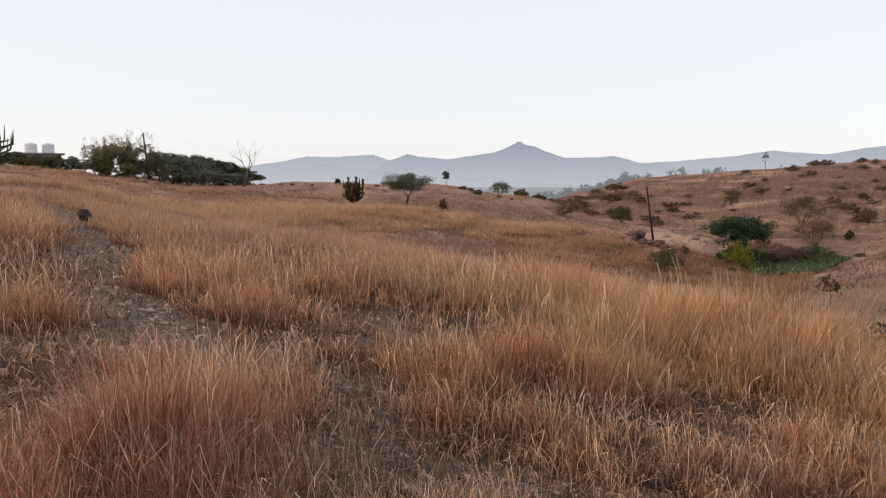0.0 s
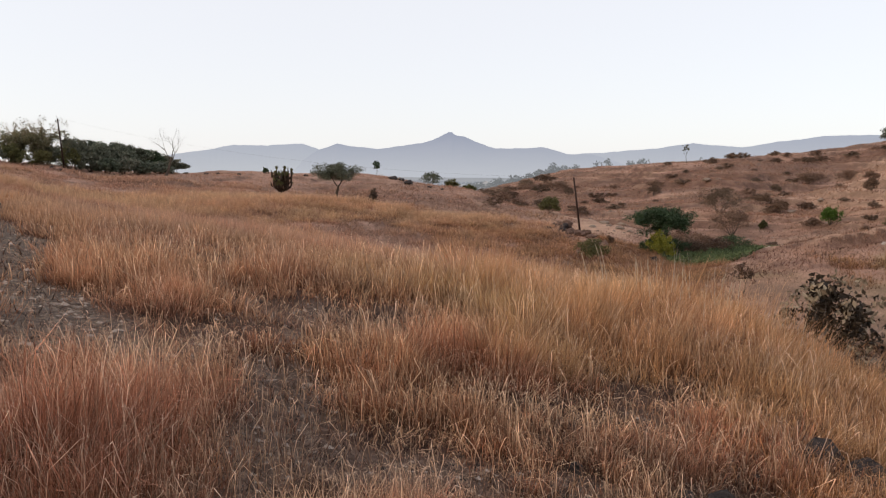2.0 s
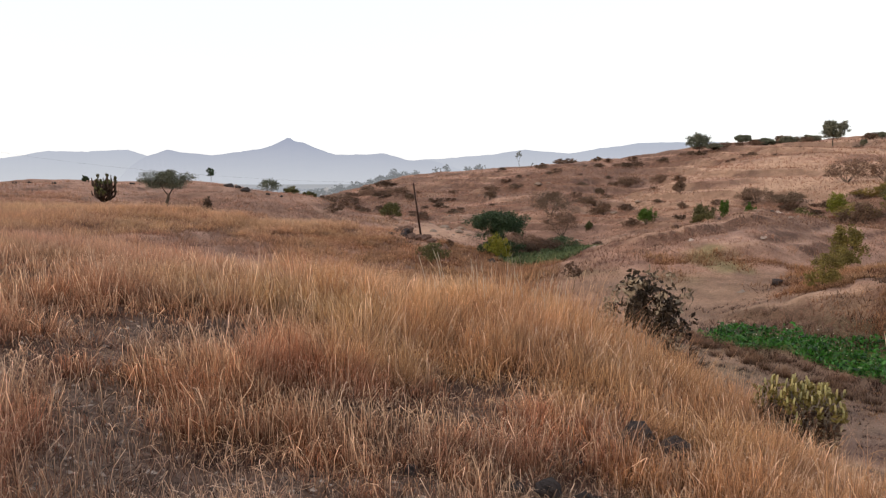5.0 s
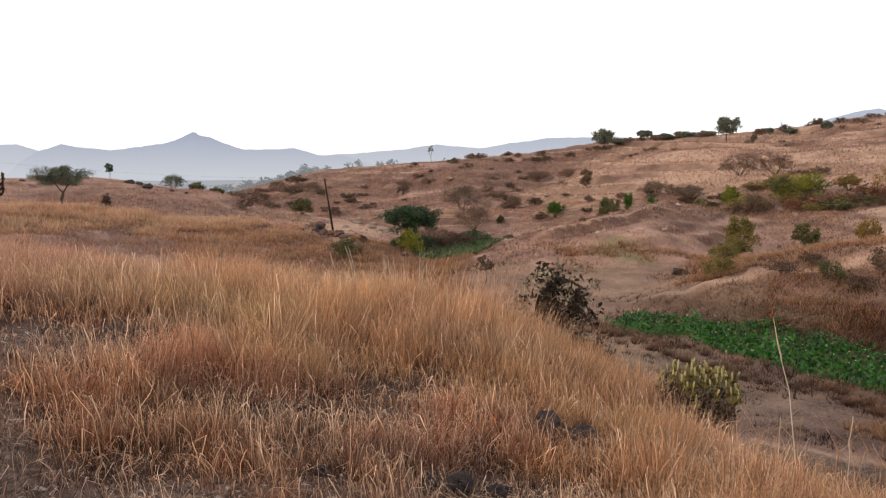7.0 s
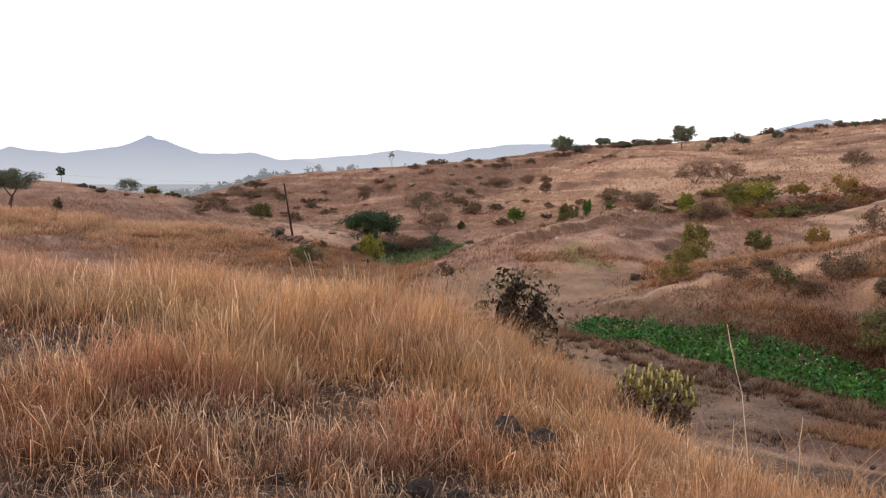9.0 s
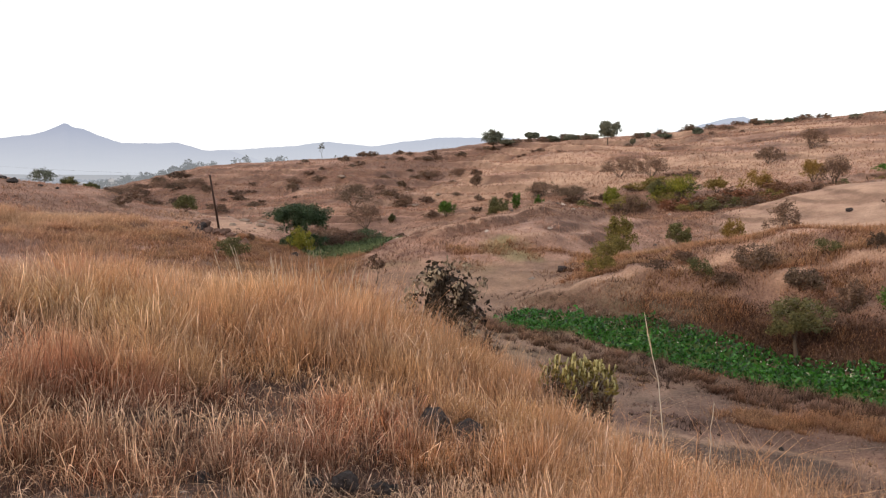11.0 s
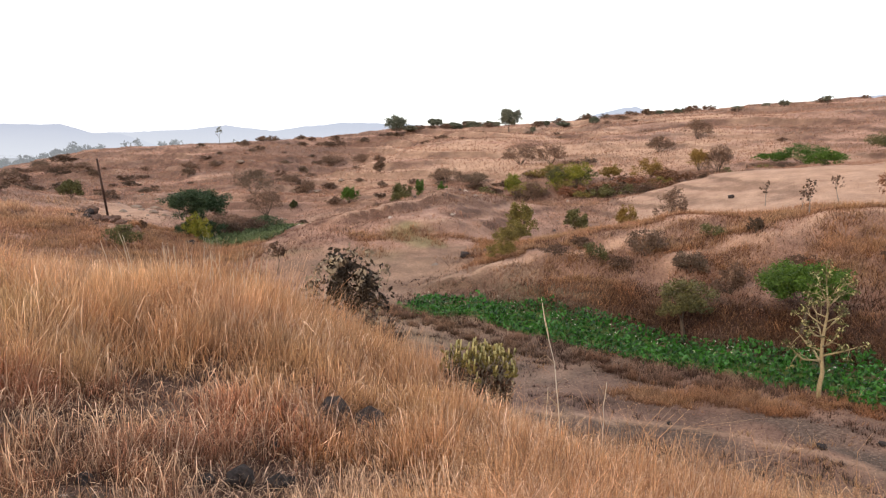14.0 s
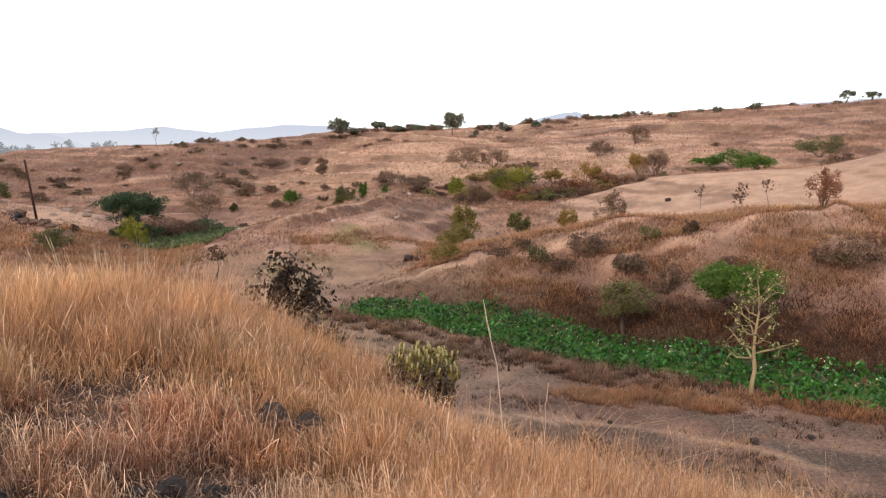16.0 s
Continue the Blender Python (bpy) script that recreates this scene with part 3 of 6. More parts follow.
def build_ground():
    bearings = np.concatenate([np.arange(-180, -42, 4.0), np.arange(-42, 84, 0.27), np.arange(84, 180, 4.0)])
    rings = np.concatenate([np.linspace(0.002, 2.0, 9), np.exp(np.linspace(np.log(2.1), np.log(30), 130)), np.exp(np.linspace(np.log(30.4), np.log(280), 212)), np.exp(np.linspace(np.log(284), np.log(430), 20)), np.exp(np.linspace(np.log(440), np.log(4950), 40))])
    b, r = np.meshgrid(np.radians(bearings), rings)
    x, y = (r * np.sin(b)).ravel(), (r * np.cos(b)).ravel()
    nb, nr = len(bearings), len(rings)
    verts = np.stack([x, y, height(x, y)], 1)
    i, j = np.meshgrid(np.arange(nr - 1), np.arange(nb), indexing="ij")
    a, c = (i * nb + j).ravel(), (i * nb + (j + 1) % nb).ravel()
    faces = np.stack([a, c, c + nb, a + nb], 1)[:, ::-1]
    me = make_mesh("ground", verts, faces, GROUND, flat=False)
    # the plain beyond 520 m carries its haze as a mixed-in glow
    me.materials.append(distant("haze_glow_plain", (0.25, 0.22, 0.17), HAZE, 0.8))
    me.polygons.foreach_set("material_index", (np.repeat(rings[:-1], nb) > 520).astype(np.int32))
    bare, green, pale = zones(verts[:, 0], verts[:, 1])
    z = verts[:, 2].reshape(nr, nb)
    dr = np.gradient(z, rings, axis=0)
    db = np.gradient(z, axis=1) / np.gradient(np.radians(bearings)) / rings[:, None]
    steep = smooth(0.2, 0.42, np.hypot(dr, db)) * smooth(24, 32, rings)[:, None]
    steep = np.maximum(0.7 * steep.ravel(), (0.6 - 0.25 * smooth(34, 44, np.hypot(verts[:, 0], verts[:, 1])) * (1 - smooth(110, 130, np.hypot(verts[:, 0], verts[:, 1])))) * heath(verts[:, 0], verts[:, 1]))
    # dark soil under near grass, with shade between tufts in its colour
    shaded_soil = 0.95 * (1 - smooth(12, 30, np.hypot(verts[:, 0], verts[:, 1]))) * (1 - bare) * smooth(-4.6, -3.8, verts[:, 2])
    low_bank = bank(verts[:, 0], verts[:, 1])
    steep = np.maximum(steep * (1 - 0.7 * smooth(-5.2, -4.2, verts[:, 2]) * (np.hypot(verts[:, 0], verts[:, 1]) < 60)), low_bank)
    pale = pale * (1 - 0.9 * low_bank)
    tread = ledges(verts[:, 0], verts[:, 1])[1]
    steep, pale = steep * (1 - 0.85 * tread), np.maximum(pale, 0.7 * tread * smooth(-0.5, 0.2, fbm(verts[:, 0], verts[:, 1], 2.0, 323)))
    floor = (1 - smooth(-5.0, -4.3, verts[:, 2])) * (1 - smooth(50, 62, np.hypot(verts[:, 0], verts[:, 1]))) * (verts[:, 0] > 8)
    steep = np.maximum(np.maximum(steep, shaded_soil), floor * (0.32 - 0.08 * smooth(13, 20, verts[:, 1]) + 0.4 * fbm(verts[:, 0], verts[:, 1], 4, 317)))
    pale = pale * (1 - 0.8 * steep)
    col = np.stack([bare, green, pale, 0.97 * steep], 1).astype(np.float32)
    layer = me.color_attributes.new("zone", "FLOAT_COLOR", "POINT")
    layer.data.foreach_set("color", col.ravel())
    return tagged(new("ground", me), "dry grassy hillside falling to a green stream valley", "ground", kind="structure")


build_ground()


# ---- mountains ----
def mountain(name, label, material, crests, dist, depth, seed):
    """A range with its crest along bearings, heights in degrees of elevation turned into metres."""
    b = np.arange(crests[0][0] - 3, crests[-1][0] + 3, 0.08)
    top = np.interp(b, [c[0] for c in crests], [c[1] for c in crests])
    top = top + 0.05 * fbm(b, b * 0, 1.1, seed) + 0.02 * fbm(b, b * 0, 0.3, seed + 5)
    peak = dist * np.tan(np.radians(top)) + 14
    rows, steps = [], 14
    for k in range(steps + 1):
        s = k / steps
        d = dist - depth * (1 - s)
        lift = s ** 1.5 + 0.05 * s * (1 - s) * 4 * fbm(b, b * 0 + s * 3, 1.2, seed + 9, 2)
        rows.append(np.stack([d * np.sin(np.radians(b)), d * np.cos(np.radians(b)), -16 + peak * lift], 1))
    for s in (0.5, 0.0):
        d = dist + depth * 0.3 * (1 - s)
        rows.append(np.stack([d * np.sin(np.radians(b)), d * np.cos(np.radians(b)), -16 + peak * s], 1))
    n, m = len(b), len(rows)
    i, j = np.meshgrid(np.arange(m - 1), np.arange(n - 1), indexing="ij")
    a = (i * n + j).ravel()
    faces = np.stack([a, a + 1, a + n + 1, a + n], 1)
    me = make_mesh(name, np.vstack(rows), faces, material, flat=False)
    return tagged(new(name, me), label, "mountain", kind="structure")


# mountain haze is put in as glow, paler towards the foot
MOUNT = distant("haze_glow_mountain", (0.20, 0.17, 0.16), (0.51, 0.56, 0.71), 0.88, (0.77, 0.81, 0.89), 230)
MOUNT_FAR = distant("haze_glow_ridge", (0.22, 0.2, 0.19), (0.61, 0.66, 0.79), 0.9, (0.79, 0.825, 0.89), 230)
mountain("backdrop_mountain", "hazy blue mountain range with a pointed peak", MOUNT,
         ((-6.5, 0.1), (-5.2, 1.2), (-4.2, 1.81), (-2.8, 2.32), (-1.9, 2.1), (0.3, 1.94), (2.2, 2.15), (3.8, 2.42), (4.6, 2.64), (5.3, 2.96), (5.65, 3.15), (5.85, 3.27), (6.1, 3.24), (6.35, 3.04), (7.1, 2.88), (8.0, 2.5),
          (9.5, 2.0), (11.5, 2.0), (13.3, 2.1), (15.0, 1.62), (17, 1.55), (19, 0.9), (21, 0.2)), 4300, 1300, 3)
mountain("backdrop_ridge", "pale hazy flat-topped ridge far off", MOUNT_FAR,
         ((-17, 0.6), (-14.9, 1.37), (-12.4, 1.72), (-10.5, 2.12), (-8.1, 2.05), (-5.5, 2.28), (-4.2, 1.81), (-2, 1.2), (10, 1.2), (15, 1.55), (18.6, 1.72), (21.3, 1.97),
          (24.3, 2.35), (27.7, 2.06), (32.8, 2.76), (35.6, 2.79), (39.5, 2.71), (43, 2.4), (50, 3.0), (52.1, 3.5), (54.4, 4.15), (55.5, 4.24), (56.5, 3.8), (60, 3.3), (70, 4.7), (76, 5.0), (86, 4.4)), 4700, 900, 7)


# ---- shapes ----
class Shape:
    """Gathers vertices and faces of one part."""

    def __init__(self):
        self.v, self.f = [], []

    def tube(self, pts, radii, sides=6, cap=True):
        first = len(self.v)
        for k, p in enumerate(pts):
            a = pts[max(k - 1, 0)]
            c = pts[min(k + 1, len(pts) - 1)]
            d = (Vector(c) - Vector(a)).normalized()
            s = d.orthogonal().normalized()
            t = d.cross(s)
            for q in range(sides):
                w = 2 * math.pi * q / sides
                self.v.append(Vector(p) + (s * math.cos(w) + t * math.sin(w)) * radii[k])
        for k in range(len(pts) - 1):
            for q in range(sides):
                a, b = first + k * sides + q, first + k * sides + (q + 1) % sides
                self.f.append((a, b, b + sides, a + sides))
        if cap:
            self.f.append(tuple(range(first, first + sides))[::-1])
            self.f.append(tuple(range(first + (len(pts) - 1) * sides, first + len(pts) * sides)))

    def box(self, lo, hi):
        n = len(self.v)
        self.v += [Vector((x, y, z)) for x in (lo[0], hi[0]) for y in (lo[1], hi[1]) for z in (lo[2], hi[2])]
        self.f += [tuple(n + k for k in q) for q in ((0, 1, 3, 2), (4, 6, 7, 5), (0, 4, 5, 1), (2, 3, 7, 6), (0, 2, 6, 4), (1, 5, 7, 3))]

    def mesh(self, name, material, soft=True):
        me = bpy.data.meshes.new(name)
        me.from_pydata(self.v, [], self.f)
        me.polygons.foreach_set("use_smooth", np.full(len(self.f), soft))
        me.materials.append(material)
        return me


def part(name, me, parent, label=""):
    ob = new(name, me)
    ob.parent = parent
    return tagged(ob, label)


def thing(name, label, category, x, y, group="", sink=0.05, turn=0.0):
    ob = new(name)
    ob.empty_display_size = 0.3
    ob.matrix_basis = pose(x, y, float(height(x, y)[0]) - sink, 0, 0, turn)
    return tagged(ob, label, category, group)


def leaves(name, centres, spread, count, size, material, rng, long=1.6, flat=0.0, up=0.0, single=False):
    """A crown of folded leaves or leaf clumps, scattered about the centres."""
    centres = np.asarray(centres, float)
    pick = rng.integers(0, len(centres), count)
    d = rng.normal(size=(count, 3))
    d /= np.linalg.norm(d, axis=1)[:, None]
    c = centres[pick] + d * (rng.random(count) ** 0.45)[:, None] * np.asarray(spread)
    a = rng.normal(size=(count, 3))
    a[:, 2] = a[:, 2] * (1 - flat) + up
    a /= np.linalg.norm(a, axis=1)[:, None]
    b = np.cross(a, rng.normal(size=(count, 3)))
    b[:, 2] *= 1 - flat
    b /= np.linalg.norm(b, axis=1)[:, None] + 1e-9
    nrm = np.cross(a, b)
    s = (size * (0.6 + 0.8 * rng.random(count)))[:, None]
    a, b, nrm = a * s * long * 0.5, b * s * 0.5, nrm * s * 0.15
    if single:
        v = np.stack([c - a * 0.6 - b, c + a, c - a * 0.6 + b], 1).reshape(-1, 3)
        return make_mesh(name, v, np.arange(3 * count).reshape(-1, 3), material)
    v = np.stack([c - a, c - b + nrm, c + a, c + b + nrm], 1).reshape(-1, 3)
    k = np.arange(count)[:, None] * 4
    f = np.concatenate([k + (0, 1, 2), k + (0, 2, 3)], 1).reshape(-1, 3)
    return make_mesh(name, v, f, material)


def grow(limbs, p, d, length, level, rng, spread, rise, forks=(2, 3), thick=1.0, wander=0.16):
    """A limb that bends, tapers and forks; limbs gathers its points with their thickness."""
    pts, rad, q, w = [p.copy()], [thick], p.copy(), d.copy()
    for k in range(3):
        w = (w + Vector(rng.normal(size=3)) * wander + Vector((0, 0, rise * 0.12))).normalized()
        q = q + w * length / 3
        pts.append(q.copy())
        rad.append(thick * (1 - 0.14 * (k + 1)))
    limbs.append((pts, rad, level))
    if level == 0:
        return
    turn0 = rng.random() * 6.28
    nf = int(rng.integers(forks[0], forks[1] + 1))
    for k in range(nf):
        side = w.orthogonal().normalized()
        side.rotate(Matrix.Rotation(turn0 + k * 6.28 / nf + rng.normal() * 0.3, 3, w))
        e = (w + side * spread * (0.6 + 0.6 * rng.random())).normalized()
        grow(limbs, q, e, length * (0.6 + 0.3 * rng.random()), level - 1, rng, spread, rise, forks, rad[-1] * 0.68, wander)


def tree(name, label, x, y, tall, wide, seed, leaf, bark=None, style="round", count=900, size=0.2, category="tree", group="", girth=None, clumps=46, fill=1.0, stems=7, long=1.6, low=None):
    """Trunk with limbs, and a crown of many leaf clumps with gaps between them."""
    rng = np.random.default_rng(seed)
    ob = thing(name, label, category, x, y, group)
    limbs = []
    up = Vector((rng.normal() * 0.1, rng.normal() * 0.1, 1)).normalized()
    zero = Vector((0, 0, 0))
    if style == "umbrella":
        grow(limbs, zero, up, 0.55, 3, rng, 0.85, 0.1, (2, 4))
        inner, girth = (0.88, 0.85), girth or tall * 0.032
    elif style == "upright":
        grow(limbs, zero, up, 1.4, 3, rng, 0.45, 0.8)
        inner, girth = (0.92, 0.85), girth or tall * 0.022
    elif style == "bare":
        grow(limbs, zero, up, 1.3, 4, rng, 0.62, 0.45, (3, 3), 1.0, 0.22)
        inner, girth = (1.0, 1.0), girth or tall * 0.022
    elif style == "bush":
        for k in range(stems):
            w = Vector((math.cos(k * 6.3 / stems + rng.random()), math.sin(k * 6.3 / stems + rng.random()), 0.7 + 0.8 * rng.random())).normalized()
            grow(limbs, Vector((w.x * 0.08, w.y * 0.08, 0)), w, 0.7, 2, rng, 0.6, 0.4)
        inner, girth = (0.9, 0.88), girth or tall * 0.014
    else:
        grow(limbs, zero, up, 0.7, 3, rng, 0.75, 0.35)
        inner, girth = (0.88, 0.85), girth or tall * 0.035
    top = max(p.z for pts, _, _ in limbs for p in pts)
    side = max(max(abs(p.x), abs(p.y)) for pts, _, _ in limbs for p in pts)
    grow_by = Vector((wide * inner[1] / 2 / side, wide * inner[1] / 2 / side, tall * inner[0] / top))
    shape, tips = Shape(), []
    for pts, rad, level in limbs:
        pts = [Vector((p.x * grow_by.x, p.y * grow_by.y, p.z * grow_by.z)) for p in pts]
        shape.tube(pts, [girth * t for t in rad], (3 if math.hypot(x, y) > 60 else 4) + level, cap=level == 0)
        if level <= 1:
            tips += [tuple(pts[-1]), tuple(pts[2])]
    part("trunk" if style != "bush" else "woody_base", shape.mesh("trunk", bark or BARK), ob)
    if leaf is None:
        return ob
    # clumps in the crown's body besides those at the twig ends
    base = {"umbrella": 0.6, "bush": 0.02, "upright": 0.35}.get(style, 0.22)
    low = base if low is None else low
    body = rng.normal(size=(clumps, 3))
    body /= np.linalg.norm(body, axis=1)[:, None]
    body *= (rng.random(clumps) ** 0.4)[:, None] * 0.84
    body[:, 2] = np.clip(body[:, 2], -0.5, 0.6 if style == "umbrella" else 1.0)
    mid = tall * (low + 1) / 2 if style != "bush" else tall * 0.45
    span = tall * (1 - low) / 2 if style != "bush" else tall * 0.5
    if style == "bush":  # an uneven, rounded outline
        body[:, 2] *= (1.1 - 0.6 * np.hypot(body[:, 0], body[:, 1]) ** 2) * rng.uniform(0.65, 1.15, clumps)
    body = body * (wide / 2, wide / 2, span) * (1, 1, 0.92) + (0, 0, mid)
    body[:, :2] += rng.normal(size=(clumps, 2)) * wide * 0.05
    near_tips = [t for t in tips if t[2] > tall * low * 0.8]
    centres = np.array(near_tips + [tuple(v) for v in body[: int(clumps * fill)]])
    k = (1.0 if style != "umbrella" else 0.9) * wide * 0.095
    name2 = "foliage" if style == "bush" else "crown"
    part(name2, leaves(name2, centres, (k, k, min(k, tall * 0.09)), count, size, leaf, rng, long, flat=0.4 if style == "umbrella" else 0.0, up=0.25, single=math.hypot(x, y) > 30), ob)
    return ob


def boulder(name, label, x, y, size, seed, material, group="", sink=0.3, squash=0.7):
    """One weathered stone, faceted and uneven."""
    rng = np.random.default_rng(900 + seed)
    pts = rng.normal(size=(26, 3))
    pts /= np.linalg.norm(pts, axis=1)[:, None]
    pts *= (size / 2 * rng.uniform(0.75, 1.1, 26))[:, None] * (rng.uniform(0.8, 1.15), rng.uniform(0.8, 1.15), squash)
    bm = bmesh.new()
    for p in pts:
        bm.verts.new(p)
    hull = bmesh.ops.convex_hull(bm, input=bm.verts)
    bmesh.ops.delete(bm, geom=[v for v in bm.verts if not v.link_faces], context="VERTS")
    bmesh.ops.subdivide_edges(bm, edges=bm.edges[:], cuts=1, use_grid_fill=True)
    off = Vector((seed * 3.7, seed * 1.3, 0))
    for v in bm.verts:
        v.co *= 1 + 0.12 * noise.noise(v.co / size * 5 + off)
    me = bpy.data.meshes.new(name)
    bm.to_mesh(me)
    bm.free()
    me.materials.append(material)
    ob = new(name, me)
    ob.matrix_basis = pose(x, y, float(height(x, y)[0]) + size * squash * (0.5 - sink), 0, 0, seed * 47 % 360)
    return tagged(ob, label, "rock", group)


# ---- crest beyond the path: homestead, poles and trees ----
def polar(bearing, dist):
    return dist * math.sin(radians(bearing)), dist * math.cos(radians(bearing))


def pump_house(x, y):
    ob = thing("pump_house", "low flat-roofed plastered house half hidden by shrubs", "building", x, y, turn=28)
    s = Shape()
    s.box((-2.6, -1.6, -0.4), (2.6, 1.6, 2.0))
    part("wall", s.mesh("wall", PLASTER, False), ob)
    s = Shape()
    s.box((-3.0, -2.0, 2.0), (3.0, 2.0, 2.16))
    part("roof", s.mesh("roof", PLASTER, False), ob, "flat concrete roof slab")
    s = Shape()
    s.box((-0.4, -1.66, -0.3), (0.5, -1.604, 1.75))
    part("door", s.mesh("door", IRON, False), ob, "dark iron door")
    return ob


def water_tank(x, y, z):
    ob = new("water_tank")
    ob.matrix_basis = pose(x, y, z)
    tagged(ob, "white plastic water tank standing on a flat roof", "water tank", "tanks on the roof")
    s = Shape()
    hs = (0, 0.05, 0.3, 0.34, 0.42, 0.46, 0.72, 0.76, 0.84, 0.88, 1.12, 1.25)
    rs = (0.68, 0.72, 0.72, 0.7, 0.7, 0.72, 0.72, 0.7, 0.7, 0.72, 0.72, 0.55)
    s.tube([(0, 0, h) for h in hs], rs, 24)
    part("body", s.mesh("body", WHITE), ob)
    s = Shape()
    s.tube([(0, 0, 1.25), (0, 0, 1.33), (0, 0, 1.35)], (0.26, 0.26, 0.2), 16)
    part("lid", s.mesh("lid", WHITE), ob)
    return ob


def shed(x, y):
    ob = thing("open_shed", "dark open-sided shed with a sheet roof on posts", "shed", x, y, turn=22)
    s = Shape()
    s.box((-2.2, -1.3, 1.75), (2.2, 1.3, 1.83))
    part("roof", s.mesh("roof", IRON, False), ob)
    for px in (-2.0, 0, 2.0):
        for py in (-1.1, 1.1):
            s = Shape()
            s.tube([(px, py, -0.2), (px, py, 1.75)], (0.06, 0.05), 6)
            part("post", s.mesh("post", BARK), ob)
    return ob


def utility_pole(x, y, tall, lean_x, radius, label, arm=True):
    ob = thing("utility_pole", label, "pole", x, y, "poles along the power line", sink=0.3)
    s = Shape()
    top = Vector((lean_x * tall, 0, tall + 0.3))
    s.tube([(0, 0, 0), top * 0.5, top], (radius, radius * 0.9, radius * 0.78), 10)
    part("mast", s.mesh("mast", IRON), ob)
    if arm:
        s = Shape()
        s.box((top.x - 0.28, -0.03, top.z - 0.36), (top.x + 0.28, 0.03, top.z - 0.30))
        part("cross_arm", s.mesh("cross_arm", IRON, False), ob)
        for dx in (-0.22, 0.22):
            s = Shape()
            s.tube([(top.x + dx, 0, top.z - 0.30), (top.x + dx, 0, top.z - 0.2), (top.x + dx, 0, top.z - 0.14)], (0.03, 0.05, 0.02), 8)
            part("insulator", s.mesh("insulator", WHITE), ob, "white porcelain insulator")
    return ob, ob.matrix_basis @ top


def wire(a, b, sag):
    s = Shape()
    pts = [a.lerp(b, k / 24) - Vector((0, 0, sag * 4 * (k / 24) * (1 - k / 24))) for k in range(25)]
    s.tube(pts, [0.005] * 25, 4)
    return tagged(new("power_wire", s.mesh("power_wire", IRON)), "thin sagging wire strung between two poles", "wire")


hx, hy = polar(-29.0, 108)
house = pump_house(hx, hy)
roof_z = house.matrix_basis.translation.z + 2.16
for bearing in (-29.45, -28.4):
    tx, ty = polar(bearing, 107.6)
    water_tank(tx, ty, roof_z)
shed(*polar(-26.2, 106))
_, left_top = utility_pole(*polar(-22.0, 101), 6.3, -0.09, 0.10, "leaning dark iron pole on the grassy crest")
_, right_top = utility_pole(20.5, 70.2, 5.4, -0.15, 0.11, "dark leaning iron pole on the grassy spur", arm=False)
wire(left_top, right_top, 1.6)


def euphorbia(x, y, tall, wide, seed, label, arms=30, skin=None, tips=None):
    """Candelabra of upright fleshy arms, with withered tips where they have any."""
    rng = np.random.default_rng(seed)
    ob = thing("cactus", label, "cactus", x, y)
    s = Shape()
    s.tube([(0, 0, 0), (0, 0, tall * 0.35), (0, 0, tall)], (0.14, 0.11, 0.04), 7)
    part("stem", s.mesh("stem", BARK), ob)
    for k in range(arms):
        a, h = rng.random() * 6.28, tall * (0.1 + 0.5 * rng.random())
        out = wide * 0.5 * (0.4 + 0.6 * rng.random())
        c, q = math.cos(a), math.sin(a)
        s = Shape()
        up = h + tall * (0.3 + 0.25 * rng.random())
        s.tube([(0, 0, h), (c * out * 0.6, q * out * 0.6, h + 0.25), (c * out, q * out, h + 0.55), (c * out * 1.05, q * out * 1.05, up)], (0.06, 0.09, 0.09, 0.04), 6)
        part("arm", s.mesh("arm", skin or DARK_GREEN), ob)
        if tips and k % 2 == 0:
            c, q = c * out * 1.05, q * out * 1.05
            part("tip_leaves", leaves("tip_leaves", [(c, q, up)], (0.16, 0.16, 0.2), 26, 0.13, tips, rng, long=2.4, up=0.6), ob, "yellowish leafy tip")
    return ob


euphorbia(*polar(-31.5, 96), 4.2, 4.4, 5, "tall dark candelabra cactus on the hill crest")
for k, (b, d, tall, wide, leaf) in enumerate(((-30.4, 100, 1.9, 3.0, OLIVE), (-29.2, 100, 1.7, 2.6, HAZED_GREEN), (-28.1, 101, 2.2, 2.8, OLIVE), (-27.2, 100, 2.0, 3.2, HAZED_GREEN),
                                              (-25.3, 102, 2.6, 3.0, OLIVE), (-26.3, 100, 1.5, 3.0, HAZED_GREEN), (-24.8, 100, 1.9, 2.6, OLIVE), (-23.4, 101, 2.0, 3.2, OLIVE), (-22.6, 104, 3.2, 3.6, HAZED_GREEN), (-21.7, 103, 3.2, 3.2, OLIVE), (-30.9, 97, 1.6, 2.4, HAZED_GREEN), (-29.8, 97, 1.2, 2.4, OLIVE))):
    tree("scrub_tree", "green scrub tree in the homestead hedge", *polar(b, d), tall, wide, 100 + k, leaf, style="bush", count=2600, size=0.13, group="hedge by the homestead")


